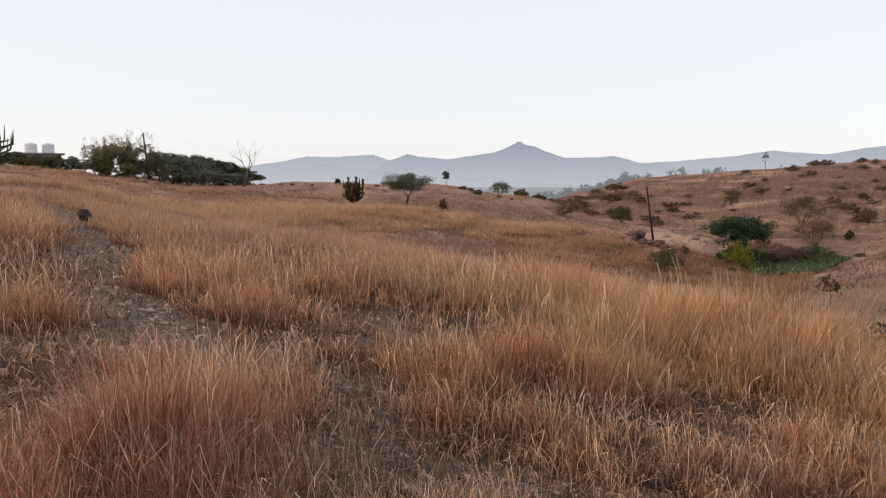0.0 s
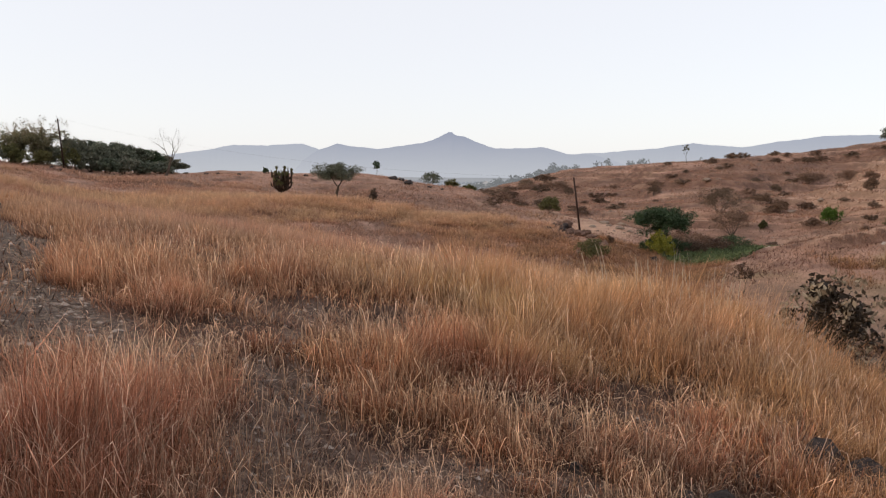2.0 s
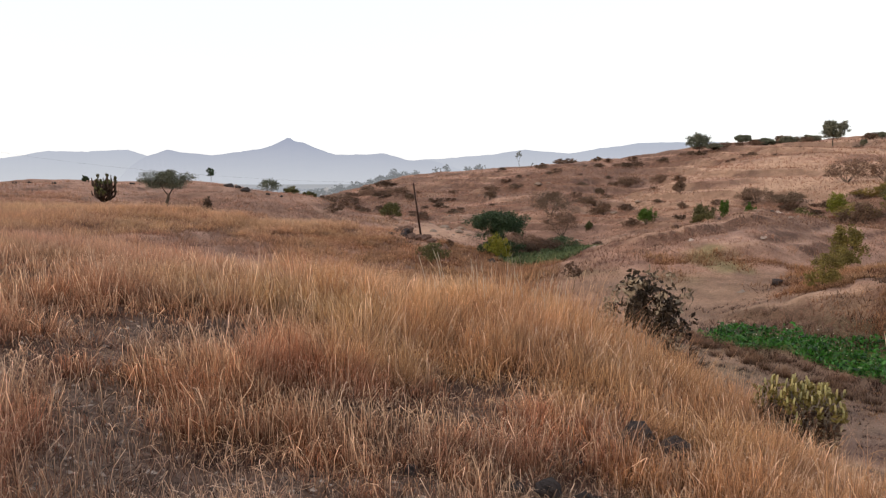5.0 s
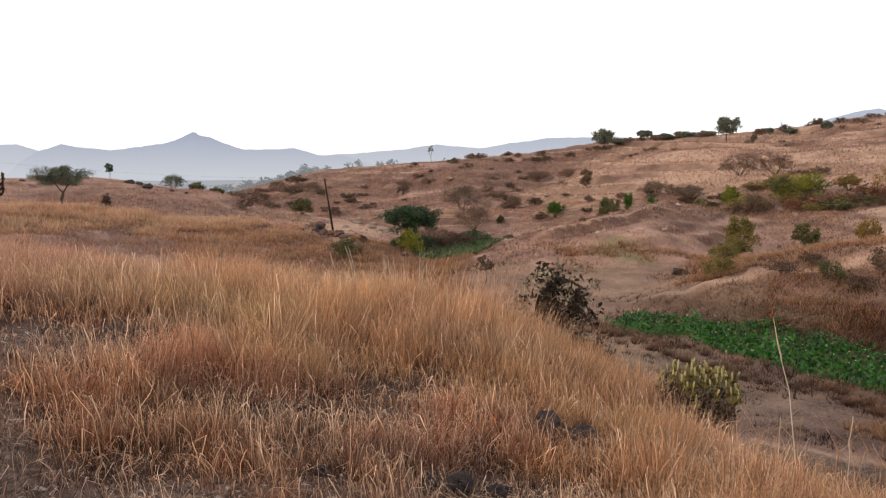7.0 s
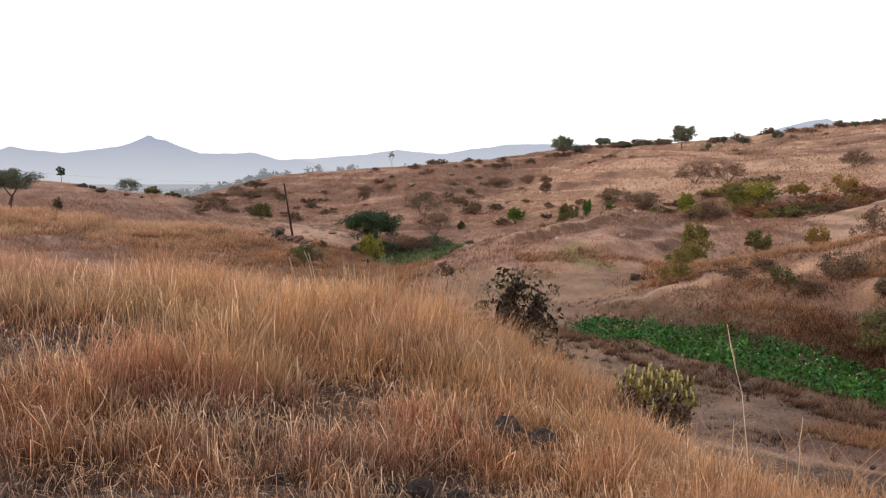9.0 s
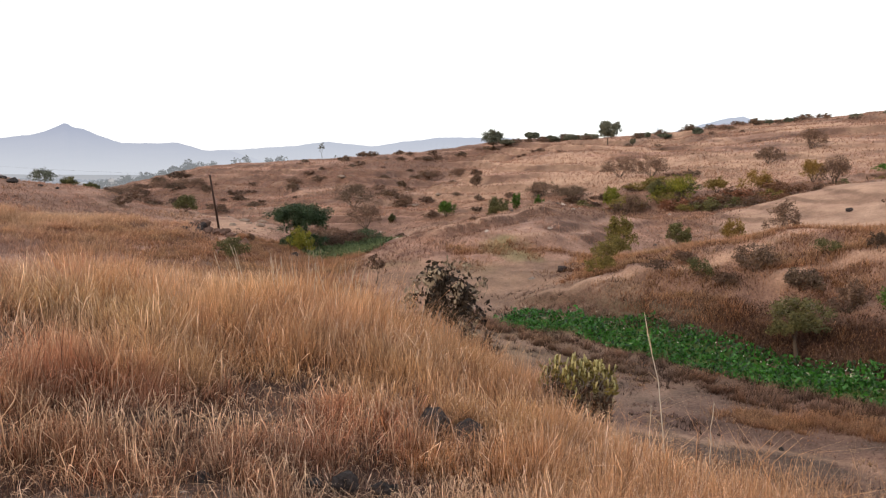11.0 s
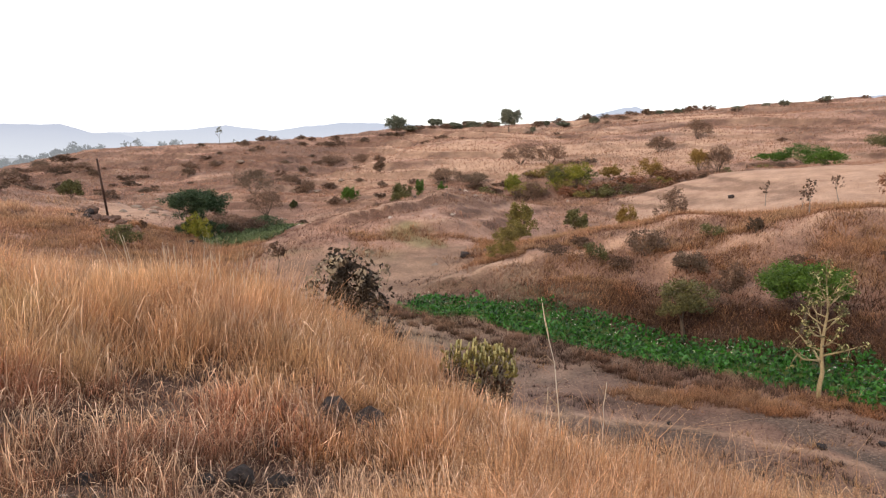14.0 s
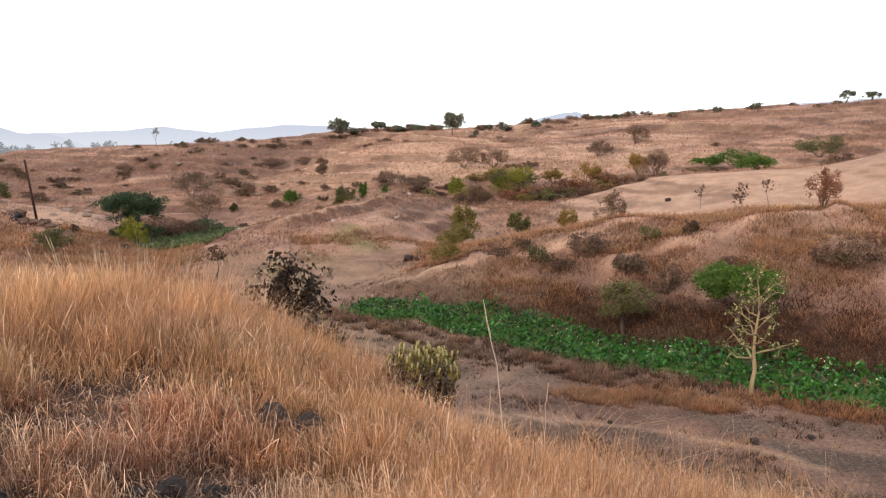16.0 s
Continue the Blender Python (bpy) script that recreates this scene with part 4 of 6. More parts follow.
def bamboo(x, y, tall, wide, seed):
    rng = np.random.default_rng(seed)
    ob = thing("bamboo_clump", "tall feathery bamboo clump with bare dry tops", "bamboo", x, y)
    tips = []
    for k in range(34):
        a, lean = rng.random() * 6.28, wide * 0.5 * rng.random()
        h = tall * (0.55 + 0.45 * rng.random())
        s = Shape()
        c, q = math.cos(a) * lean, math.sin(a) * lean
        pts = [(c * 0.3, q * 0.3, 0), (c * 0.5, q * 0.5, h * 0.5), (c * 0.8, q * 0.8, h * 0.85), (c * 1.25, q * 1.25, h)]
        s.tube(pts, (0.035, 0.03, 0.02, 0.008), 5)
        part("cane", s.mesh("cane", PALE_BARK), ob)
        tips += [(p[0], p[1], p[2] * 0.74) for p in pts[1:]]
    part("foliage", leaves("foliage", tips, (0.55, 0.55, 0.5), 5200, 0.10, BAMBOO_LEAF, rng, long=3.2, up=0.2), ob, "dusty olive bamboo leaves")
    part("dry_tops", leaves("dry_tops", [(p[0], p[1], p[2] / 0.74) for p in tips], (0.3, 0.3, 0.6), 1500, 0.05, PALE_LEAF, rng, long=6.0, up=0.9), ob, "bare straw-coloured dry tops")
    return ob


bamboo(*polar(-23.4, 104), 5.7, 5.0, 31)
bamboo(*polar(-24.9, 105), 5.0, 4.2, 32)
for k, (b, d, tall, wide) in enumerate(((-21.3, 106, 4.6, 5.6), (-20.3, 109, 4.6, 5.6), (-19.4, 107, 4.3, 5.6), (-18.5, 110, 4.6, 6.0), (-17.5, 112, 4.2, 5.8), (-16.5, 114, 3.7, 5.4), (-15.5, 116, 2.8, 5.0), (-14.6, 118, 1.8, 4.0),
                                        (-18.2, 104, 2.6, 4.6), (-20.4, 104, 2.8, 4.4), (-19.2, 103, 2.2, 4.0), (-17.0, 106, 2.4, 4.6), (-15.9, 109, 1.9, 4.4))):
    tree("grove_tree", "dense hazy green tree in a hilltop grove", *polar(b, d), tall, wide, 140 + k, (GROVE_LEAF, HAZED_GREEN, GROVE_LEAF)[k % 3] if k != 5 else DARK_GREEN, style="round" if k < 8 else "bush", count=5600, size=0.15, group="hilltop grove", clumps=80)
tree("bare_tree", "leafless grey tree with spreading thin branches", *polar(-15.4, 103), 6.9, 6.2, 161, None, BARK, "bare", girth=0.21)
tree("acacia_tree", "flat-topped green thorn tree on the dry slope", -4.8, 92.8, 4.9, 7.6, 171, HAZED_GREEN, style="umbrella", count=13000, size=0.095, clumps=90, girth=0.24, low=0.38)
tree("slender_tree", "slender sparse tree standing on the crest", 0.5, 117, 2.6, 1.6, 173, DARK_GREEN, style="upright", count=260, size=0.22)
euphorbia(-10.3, 83.0, 2.9, 2.5, 175, "dark succulent shrub with spiky yellowish tips", 60, MAROON, OLIVE)
tree("small_shrub", "small dark shrub with yellowing top", -0.05, 73.0, 2.0, 1.1, 177, BROWN, style="bush", count=1300, size=0.07, long=3.0, category="bush")
tree("round_bush", "small round dark bush on the crest", -16.8, 115.9, 1.0, 1.1, 178, DARK_GREEN, style="bush", count=260, size=0.2, category="bush")
for k, (x, y, tall, wide) in enumerate(((9.4, 119, 2.6, 5.0), (12.8, 118, 2.0, 3.2), (15.4, 117, 1.6, 2.6))):
    tree("green_bush", "leafy green bush beyond the slope", x, y, tall, wide, 180 + k, OLIVE if k else GROVE_LEAF, style="bush", count=1800, size=0.13, category="bush", group="bushes below the slope")
tree("grey_green_bush", "rounded grey-green bush below the spur", 24.2, 98.0, 2.4, 3.8, 185, OLIVE, style="bush", count=2600, size=0.14, category="bush")
for k, (b, d, size) in enumerate(((1.6, 109, 1.6), (2.2, 108.5, 1.0), (2.8, 107, 1.8), (-14.0, 112, 0.7), (-12.6, 113, 0.9), (-11.7, 114, 0.8), (-10.2, 115, 0.7), (-5.2, 114, 0.8), (-22.8, 96, 1.0), (-22.3, 92, 0.7), (-27.5, 92, 1.1),
                                  (14.4, 71.5, 0.9), (15.0, 70, 1.2), (15.4, 72, 0.8), (13.8, 66, 0.9), (4.4, 104, 0.8), (5.4, 103, 0.6), (14.9, 67.5, 0.8), (17.6, 70, 0.7))):
    boulder("boulder", "dark weathered basalt boulder in dry grass", *polar(b, d), size, k + 1, ROCK, "boulders on the crest", squash=0.6)
boulder("path_boulder", "single dark boulder beside the stony path", -10.8, 21.8, 0.5, 41, ROCK, sink=0.1, squash=0.85)

# ---- valley ----
tree("dark_tree", "dark green flat-crowned tree beside the pool", 26.4, 64.3, 4.5, 6.3, 201, DARK_GREEN, style="umbrella", count=15000, size=0.105, clumps=130, girth=0.2, low=0.5)
for k, (x, y, tall, wide) in enumerate(((27.4, 63.6, 1.7, 3.6), (29.8, 64.6, 1.4, 3.2), (25.2, 63.6, 1.5, 2.6), (33.4, 67.8, 1.5, 4.0), (37.0, 70.6, 1.6, 4.6))):
    tree("pool_bush", "dark dense bush in the shade beside the pool", x, y, tall, wide, 186 + k, (DARK_GREEN, BROWN)[k % 2], style="bush", count=2600, size=0.09, category="bush", group="bushes round the pool")
tree("yellow_bush", "bright yellow-green bush at the pool", 25.0, 61.0, 2.7, 2.6, 203, YELLOW_GREEN, style="bush", count=3200, size=0.1, category="bush")
tree("green_shrub", "small dark green shrub on the spur side", 16.6, 53.5, 1.7, 3.0, 205, OLIVE, style="bush", count=2000, size=0.09, category="bush")
tree("twig_tree", "small dark twiggy tree on the pasture", 22.1, 41.1, 2.1, 1.6, 207, BROWN, style="upright", count=500, size=0.09)
ob = tree("maroon_shrub", "dark shrub with curled dull leathery leaves", *polar(34.4, 20.5), 2.8, 2.7, 209, MAROON, GREY_BARK, "bush", 1500, 0.10, "bush", clumps=10, girth=0.026, stems=11)
rng = np.random.default_rng(210)
# paler curled leaves, which also stand in for highlights on the shrub
c = rng.normal(size=(70, 3))
c = c / np.linalg.norm(c, axis=1)[:, None] * (1.2, 1.2, 1.15) + (0, 0, 1.5)
part("curled_leaves", leaves("curled_leaves", c, (0.16, 0.16, 0.16), 420, 0.085, PALE_LEAF, rng, long=1.9, up=0.5), ob, "pale curled leaves, highlights in their colour")
tree("russet_shrub", "small red-brown withered shrub in the grass", *polar(36.6, 21.5), 1.4, 1.7, 212, BROWN, style="bush", count=1500, size=0.05, category="bush", long=2.6)


def crooked_tree(x, y, tall, wide, seed):
    """A single crooked leader with side branches that bend upwards."""
    rng = np.random.default_rng(seed)
    ob = thing("bare_white_tree", "pale nearly bare tree with crooked branches by the stream", "tree", x, y)
    lead = [Vector((0.012 * k * rng.normal() + 0.012 * k, 0.012 * k * rng.normal(), tall * 0.96 * k / 8)) for k in range(9)]
    s, tips = Shape(), []
    s.tube(lead, [0.085 * (1 - 0.1 * k) for k in range(9)], 9)
    part("trunk", s.mesh("trunk", PALE_BARK), ob)
    for k in range(17):
        f = 0.30 + 0.66 * k / 16
        i = min(int(f * 8), 7)
        p = lead[i].lerp(lead[i + 1], f * 8 - i)
        a = k * 2.6 + rng.normal() * 0.4
        out = wide * 0.5 * (1.15 - 0.85 * f) * (0.7 + 0.5 * rng.random())
        d = Vector((math.cos(a), math.sin(a), 0))
        q1, q2 = p + d * out * 0.5 + Vector((0, 0, 0.18 + 0.1 * rng.normal())), p + d * out + Vector((0, 0, 0.45 + 0.25 * rng.random()))
        s = Shape()
        s.tube([p, q1, q2], (0.045 * (1.2 - f), 0.03 * (1.2 - f) + 0.008, 0.008), 6)
        for m in range(3):
            st = p.lerp(q1, 0.6) if m == 0 else q1.lerp(q2, 0.3 * m)
            e = st + (d * 0.3 + Vector(rng.normal(size=3)) * 0.3 + Vector((0, 0, 0.25))) * 0.8
            s.tube([st, st.lerp(e, 0.5) + Vector((0, 0, 0.05)), e], (0.015, 0.011, 0.005), 5)
            tips.append(tuple(e))
        tips.append(tuple(q2))
        part("branch", s.mesh("branch", PALE_BARK), ob)
    part("sparse_leaves", leaves("sparse_leaves", tips, (0.16, 0.16, 0.12), 700, 0.06, OLIVE, rng), ob, "few small olive leaves")
    part("yellow_leaves", leaves("yellow_leaves", tips, (0.16, 0.16, 0.12), 320, 0.055, FLOWER, rng), ob, "pale yellowing leaves")
    return ob


crooked_tree(24.6, 9.1, 4.1, 2.6, 211)
tree("stream_acacia", "small flat-topped thorn tree at the stream bank", 27.7, 15.9, 2.6, 2.9, 213, OLIVE, style="umbrella", count=5200, size=0.07, girth=0.11, low=0.5, group="trees on the stream bank")
tree("stream_acacia", "bright green spreading thorn tree on the bank", 29.9, 11.95, 3.1, 4.1, 214, GREEN, style="umbrella", count=12000, size=0.075, clumps=110, girth=0.11, low=0.42, group="trees on the stream bank")


def spike_shrub(x, y, tall, wide, seed):
    """Stiff stems from one root: withered curled leaves below, upright flower spikes on top."""
    rng = np.random.default_rng(seed)
    ob = thing("spike_shrub", "half-dry shrub with pale yellow flower spikes", "bush", x, y)
    tips = []
    for k in range(58):
        a, out = k * 2.4 + rng.normal() * 0.25, wide * 0.5 * math.sqrt((k + 0.5) / 58)
        h = tall * (0.84 - 0.12 * (out / wide * 2) ** 4 + rng.normal() * 0.05)
        c, q = math.cos(a) * out, math.sin(a) * out
        s = Shape()
        s.tube([(c * 0.12, q * 0.12, 0), (c * 0.5 + 0.03 * rng.normal(), q * 0.5 + 0.03 * rng.normal(), h * 0.45), (c, q, h)], (0.017, 0.012, 0.008), 5)
        tips.append((c, q, h))
        part("stem", s.mesh("stem", GREY_BARK), ob)
    top = [(t[0], t[1], t[2] * f) for t in tips for f in (0.92, 1.0)]
    part("foliage", leaves("foliage", top, (0.07, 0.07, 0.09), 900, 0.045, OLIVE_GOLD, rng, long=2.0, up=0.5), ob, "yellowish olive leaves")
    low = [(t[0] * 0.85, t[1] * 0.85, t[2] * f) for t in tips for f in (0.45, 0.62, 0.78)]
    part("dead_leaves", leaves("dead_leaves", low, (0.1, 0.1, 0.12), 1500, 0.055, BROWN, rng, long=2.2), ob, "dark withered leaves low down")
    part("curled_leaves", leaves("curled_leaves", low, (0.13, 0.13, 0.12), 800, 0.05, PALE_LEAF, rng, long=2.4), ob, "grey curled dead leaves")
    for t in tips:
        s = Shape()
        h = 0.07 + 0.09 * rng.random()
        dx, dy = rng.normal() * 0.02, rng.normal() * 0.02
        s.tube([(t[0], t[1], t[2] - 0.04), (t[0] + dx * 0.3, t[1] + dy * 0.3, t[2] + h * 0.3), (t[0] + dx * 0.7, t[1] + dy * 0.7, t[2] + h * 0.8), (t[0] + dx, t[1] + dy, t[2] + h)], (0.010, 0.019, 0.017, 0.006), 6)
        part("flower_spike", s.mesh("flower_spike", FLOWER), ob, "pale yellow flower spike")
    return ob


spike_shrub(*polar(45.3, 12.6), 1.4, 1.4, 221)


def stalk(x, y, tall, seed, tilt=0.11, label="tall dry grass stalk with a thin seed head", thick=1.0):
    """A wavering culm with a few dry leaves and a feathery head."""
    rng = np.random.default_rng(seed)
    ob = thing("dry_stalk", label, "stalk", x, y, "tall dry stalks")
    lean = rng.normal(size=2) * tilt
    pts = [Vector((lean[0] * tall * f ** 1.6 + 0.012 * rng.normal() * f, lean[1] * tall * f ** 1.6 + 0.012 * rng.normal() * f, tall * f)) for f in np.linspace(0, 1, 9)]
    s = Shape()
    s.tube(pts, [thick * (0.0085 - 0.006 * f) for f in np.linspace(0, 1, 9)], 5)
    part("stem", s.mesh("stem", STRAW_WOOD), ob)
    s = Shape()
    s.tube([pts[6].lerp(pts[8], f) + Vector(rng.normal(size=3)) * 0.004 for f in (0.0, 0.2, 0.4, 0.6, 0.8, 1.05)], [thick * v for v in (0.002, 0.0055, 0.004, 0.0055, 0.004, 0.001)], 6)
    part("seed_head", s.mesh("seed_head", PALE_SEED), ob, "straw seed head")
    for k in (2, 3, 4, 5):
        a, reach = rng.random() * 6.28, tall * (0.05 + 0.05 * rng.random())
        s = Shape()
        p = pts[k]
        s.tube([p, p + Vector((math.cos(a) * reach * 0.6, math.sin(a) * reach * 0.6, reach * 0.6)), p + Vector((math.cos(a) * reach, math.sin(a) * reach, reach * 0.35))], (0.004 * thick, 0.003 * thick, 0.001), 4)
        part("dry_leaf", s.mesh("dry_leaf", PALE_SEED), ob)
    return ob


STRAW_WOOD = rough_stuff("bleached_wood", (0.42, 0.35, 0.27), (0.72, 0.64, 0.53), 40, 6)
PALE_SEED = leafy("straw_seed", (0.40, 0.29, 0.19), (0.72, 0.58, 0.42))
for k, (b, d, tall) in enumerate(((23.4, 17.2, 1.9), (24.9, 16.6, 1.7), (22.3, 17.8, 1.5), (26.6, 16.0, 1.5), (20.6, 18.0, 1.3))):
    tree("dead_weed", "bleached dead weed with thin forked branches", *polar(b, d), tall, tall * 0.5, 260 + k, None, STRAW_WOOD, "upright", girth=0.016, category="weed", group="dead weeds on the brow")
stalk(7.25, 5.55, 2.15, 231, 0.06, thick=1.15)
stalk(7.6, 5.2, 1.25, 232, 0.1)
stalk(7.35, 5.9, 0.9, 233, 0.2)
for k in range(26):
    rng = np.random.default_rng(240 + k)
    stalk(*polar(24.0 + 4.5 * rng.normal(), 13.5 + 4.0 * rng.random()), 0.75 + 0.55 * rng.random() ** 2, 240 + k)
for k, (x, y, size) in enumerate(((4.4, 6.4, 0.42), (4.74, 6.24, 0.34), (4.56, 6.12, 0.22), (4.1, 6.45, 0.15), (2.2, 5.5, 0.16), (2.95, 5.9, 0.14), (2.45, 4.6, 0.26), (2.7, 4.5, 0.2), (2.25, 4.7, 0.14), (2.55, 4.75, 0.13), (2.9, 4.65, 0.1), (1.5, 4.9, 0.13), (3.2, 5.5, 0.12), (1.75, 4.3, 0.1))):
    boulder("dark_stone", "dark pitted stone half sunk in dry grass", x, y, size, 60 + k, ROCK, "dark stones in the grass", sink=0.1)
for k, (x, y, size) in enumerate(((32.4, 34.8, 0.8), (33.0, 35.2, 0.4), (19.5, 7.0, 0.3), (21.5, 6.2, 0.25), (18.0, 10.5, 0.2), (23.5, 58.5, 0.9), (56.7, 29.2, 0.6))):
    boulder("valley_rock", "brown rock lying on grazed ground", x, y, size, 80 + k, ROCK, "rocks in the valley", sink=0.2)
for k, (b, d, size) in enumerate(((19.2, 95, 2.2), (20.0, 94, 1.6), (18.4, 97, 1.5), (23.8, 92, 1.8), (24.6, 90, 1.2), (31.2, 118, 2.6), (32.2, 121, 3.4), (33.0, 122, 2.2), (25.4, 165, 3.4), (26.2, 166, 2.8), (18.0, 100, 2.6), (19.4, 104, 3.0), (17.2, 95, 1.8), (18.8, 93, 1.0), (19.6, 92, 0.7), (20.5, 93, 0.9), (21.2, 95, 1.4), (20.8, 98, 1.2), (22.4, 94, 0.8), (17.6, 92, 0.8), (23.2, 98, 1.1), (28.5, 88, 1.0), (29.3, 90, 1.4), (30.2, 92, 1.0), (27.6, 93, 1.2))):
    boulder("pale_outcrop", "pale grey weathered rock outcrop on the slope", *polar(b, d), size * 0.65, 100 + k, GREY_ROCK, "pale outcrops", squash=0.42, sink=0.38)

# ---- far slope: bushes, saplings and skyline trees ----
RUSSET = leafy("russet_leaf", (0.12, 0.05, 0.03), (0.26, 0.13, 0.08), 0.1)
FAR = (("yellowing_bush", "yellowing olive bush straggling down the slope", OLIVE_GOLD, "bush", ((44.1, 40.7, 3.2, 2.8), (41.0, 38.2, 2.0, 2.6), (36.8, 35.2, 1.5, 2.2), (30.6, 29.6, 1.4, 2.2))),
       ("green_bush", "bright green leafy bush on the dry slope", GREEN, "bush", ((58.1, 87.3, 2.8, 3.3), (63.7, 78.2, 3.3, 1.6), (67.0, 77.2, 2.7, 1.8),)),
       ("olive_bush", "dusty olive bush on the dry slope", OLIVE, "bush", ((62.5, 80.6, 2.7, 2.7), (47.8, 37.9, 1.9, 2.2), (74.5, 62.8, 3.4, 3.0), (101.9, 31.9, 3.0, 7.5), (61.4, 79.3, 1.7, 3.1), (52.3, 92.9, 1.5, 1.2),)),
       ("yellow_bush", "yellow-green bush on the far slope", YELLOW_GREEN, "bush", ((75.8, 60.6, 3.9, 6.8), (73.8, 69.9, 3.5, 2.9),)),
       ("ochre_bush", "ochre half-dry bush on the far slope", OCHRE, "bush", ((84.8, 55.8, 3.3, 4.9), (90.3, 51.4, 3.2, 4.1), (39.7, 27.4, 1.7, 1.7), (82.5, 59.8, 2.4, 3.2),)),
       ("hedge_bush", "long dense green thicket above the pale field", GREEN, "bush", ((97.5, 44.9, 1.5, 5.8), (96.5, 40.6, 2.8, 7.3), (75.6, 29.4, 1.6, 4.4),)),
       ("brown_bush", "leafless brown thorn bush on the dry slope", BROWN, "bush", ((91.3, 49.2, 3.7, 4.9), (69.3, 62.0, 2.9, 2.9), (41.7, 25.3, 2.4, 2.3), (91.5, 78.6, 3.8, 6.6), (90.2, 84.1, 3.8, 7.7), (116.9, 67.3, 3.7, 6.3), (106.0, 67.8, 2.9, 4.9), (76.7, 87.5, 2.5, 5.4), (52.9, 106.8, 4.3, 7.4), (95.3, 152.0, 2.6, 5.6), (60.0, 102.0, 2.6, 2.8), (64.2, 159.7, 2.7, 5.4), (75.4, 103.9, 1.5, 2.5), (32.5, 21.0, 1.5, 2.4), (36.5, 9.7, 1.8, 3.2), (31.9, 16.1, 1.7, 1.7), (32.2, 18.4, 1.2, 1.7), (77.6, 63.7, 2.0, 4.7), (79.1, 83.3, 2.3, 6.3), (62.9, 112.5, 2.2, 4.0), (81.1, 140.0, 1.8, 2.5), (97.0, 153.4, 2.9, 6.2), (109.9, 158.8, 2.6, 7.5), (72.6, 99.9, 2.1, 2.3), (22.2, 66.2, 0.8, 0.8), (49.8, 182.3, 2.7, 3.2), (46.2, 218.1, 3.5, 5.9), (35.7, 207.2, 3.0, 9.9), (44.0, 199.9, 2.6, 12.8), (48.0, 190.1, 2.8, 9.2), (31.5, 223.4, 2.8, 7.0), (56.6, 142.7, 2.4, 3.6), (60.2, 120.6, 2.1, 2.5), (33.0, 75.0, 2.6, 4.6), (37.0, 79.0, 2.2, 4.0), (40.5, 78.0, 1.6, 3.6), (30.5, 69.5, 1.8, 3.0), (47.5, 92.0, 4.4, 6.0))))
k = 300
for name, label, leaf, category, spots in FAR:
    for x, y, tall, wide in spots:
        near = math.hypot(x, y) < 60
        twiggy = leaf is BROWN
        # far twigs take the brown paled for haze
        leaf = HAZED_BROWN if twiggy and not near else leaf
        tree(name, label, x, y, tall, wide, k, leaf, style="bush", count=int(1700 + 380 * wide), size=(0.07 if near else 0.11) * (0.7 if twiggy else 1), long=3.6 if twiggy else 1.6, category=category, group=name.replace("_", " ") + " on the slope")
        k += 1
tree("russet_shrub", "straggling red-brown dry shrub on the field's edge", 43.6, 13.1, 2.6, 2.2, 215, RUSSET, style="bush", count=2600, size=0.05, category="bush", long=3.0, stems=5)
SAPLINGS = ((52.5, 24.4, 2.0, 0.9), (50.6, 18.7, 1.9, 1.3), (40.1, 16.2, 2.0, 0.7), (42.8, 17.7, 1.6, 1.1))
for x, y, tall, wide in SAPLINGS:
    tree("sapling", "thin dry sapling on the grazed field", x, y, tall, wide, k, BROWN, GREY_BARK, "upright", 70, 0.11, group="saplings on the field")
    k += 1
for x, y, tall, wide, style in ((137, 180, 7.2, 8.0, "round"), (141, 136, 7.2, 6.8, "round"), (144.8, 171.2, 3.4, 5.0, "round"), (149, 167, 2.2, 6.0, "bush"), (157, 159, 2.0, 5.4, "bush"), (139, 176, 1.8, 6.0, "bush"), (153, 163, 2.4, 5.0, "bush"),
                                (148, 134, 2.2, 1.7, "round"), (156, 136, 2.0, 1.7, "round"), (157, 131, 1.5, 4.0, "round"), (160, 123, 2.6, 3.1, "round"), (178, 109, 1.8, 2.5, "round"), (186, 84, 2.2, 3.2, "round"),
                                (187, 74, 2.4, 3.1, "upright"), (191, 55, 3.4, 4.6, "round"), (192, 50, 3.0, 4.0, "round"), (189, 90, 1.7, 2.6, "round"), (184, 95, 1.6, 3.6, "round"), (176, 113, 1.4, 2.2, "round")):
    tree("skyline_tree", "dark tree standing on the far skyline", x, y, tall, wide, k, GROVE_LEAF, style=style, count=5000 if x < 185 else 1600, size=0.24 if x < 185 else 0.2, clumps=80 if x < 185 else 24, girth=0.2, group="skyline trees")
    k += 1
tree("skyline_palm", "lone slender tree on the far ridge", 99.4, 224.3, 6.0, 3.0, 399, HAZED_GREEN, style="umbrella", count=260, size=0.2, girth=0.09, clumps=12, low=0.82)

rng = np.random.default_rng(53)
for q in range(16):
    x, y = polar(rng.uniform(50, 80), rng.uniform(33.5, 41))
    tree("bank_bush", "scruffy half-dry bush on the stream bank", x, y, rng.uniform(0.5, 1.1), rng.uniform(0.9, 2.0), 450 + q, (BROWN, OLIVE, RUSSET, BROWN)[q % 4], style="bush", count=900, size=0.06, category="bush", group="bushes on the stream bank")
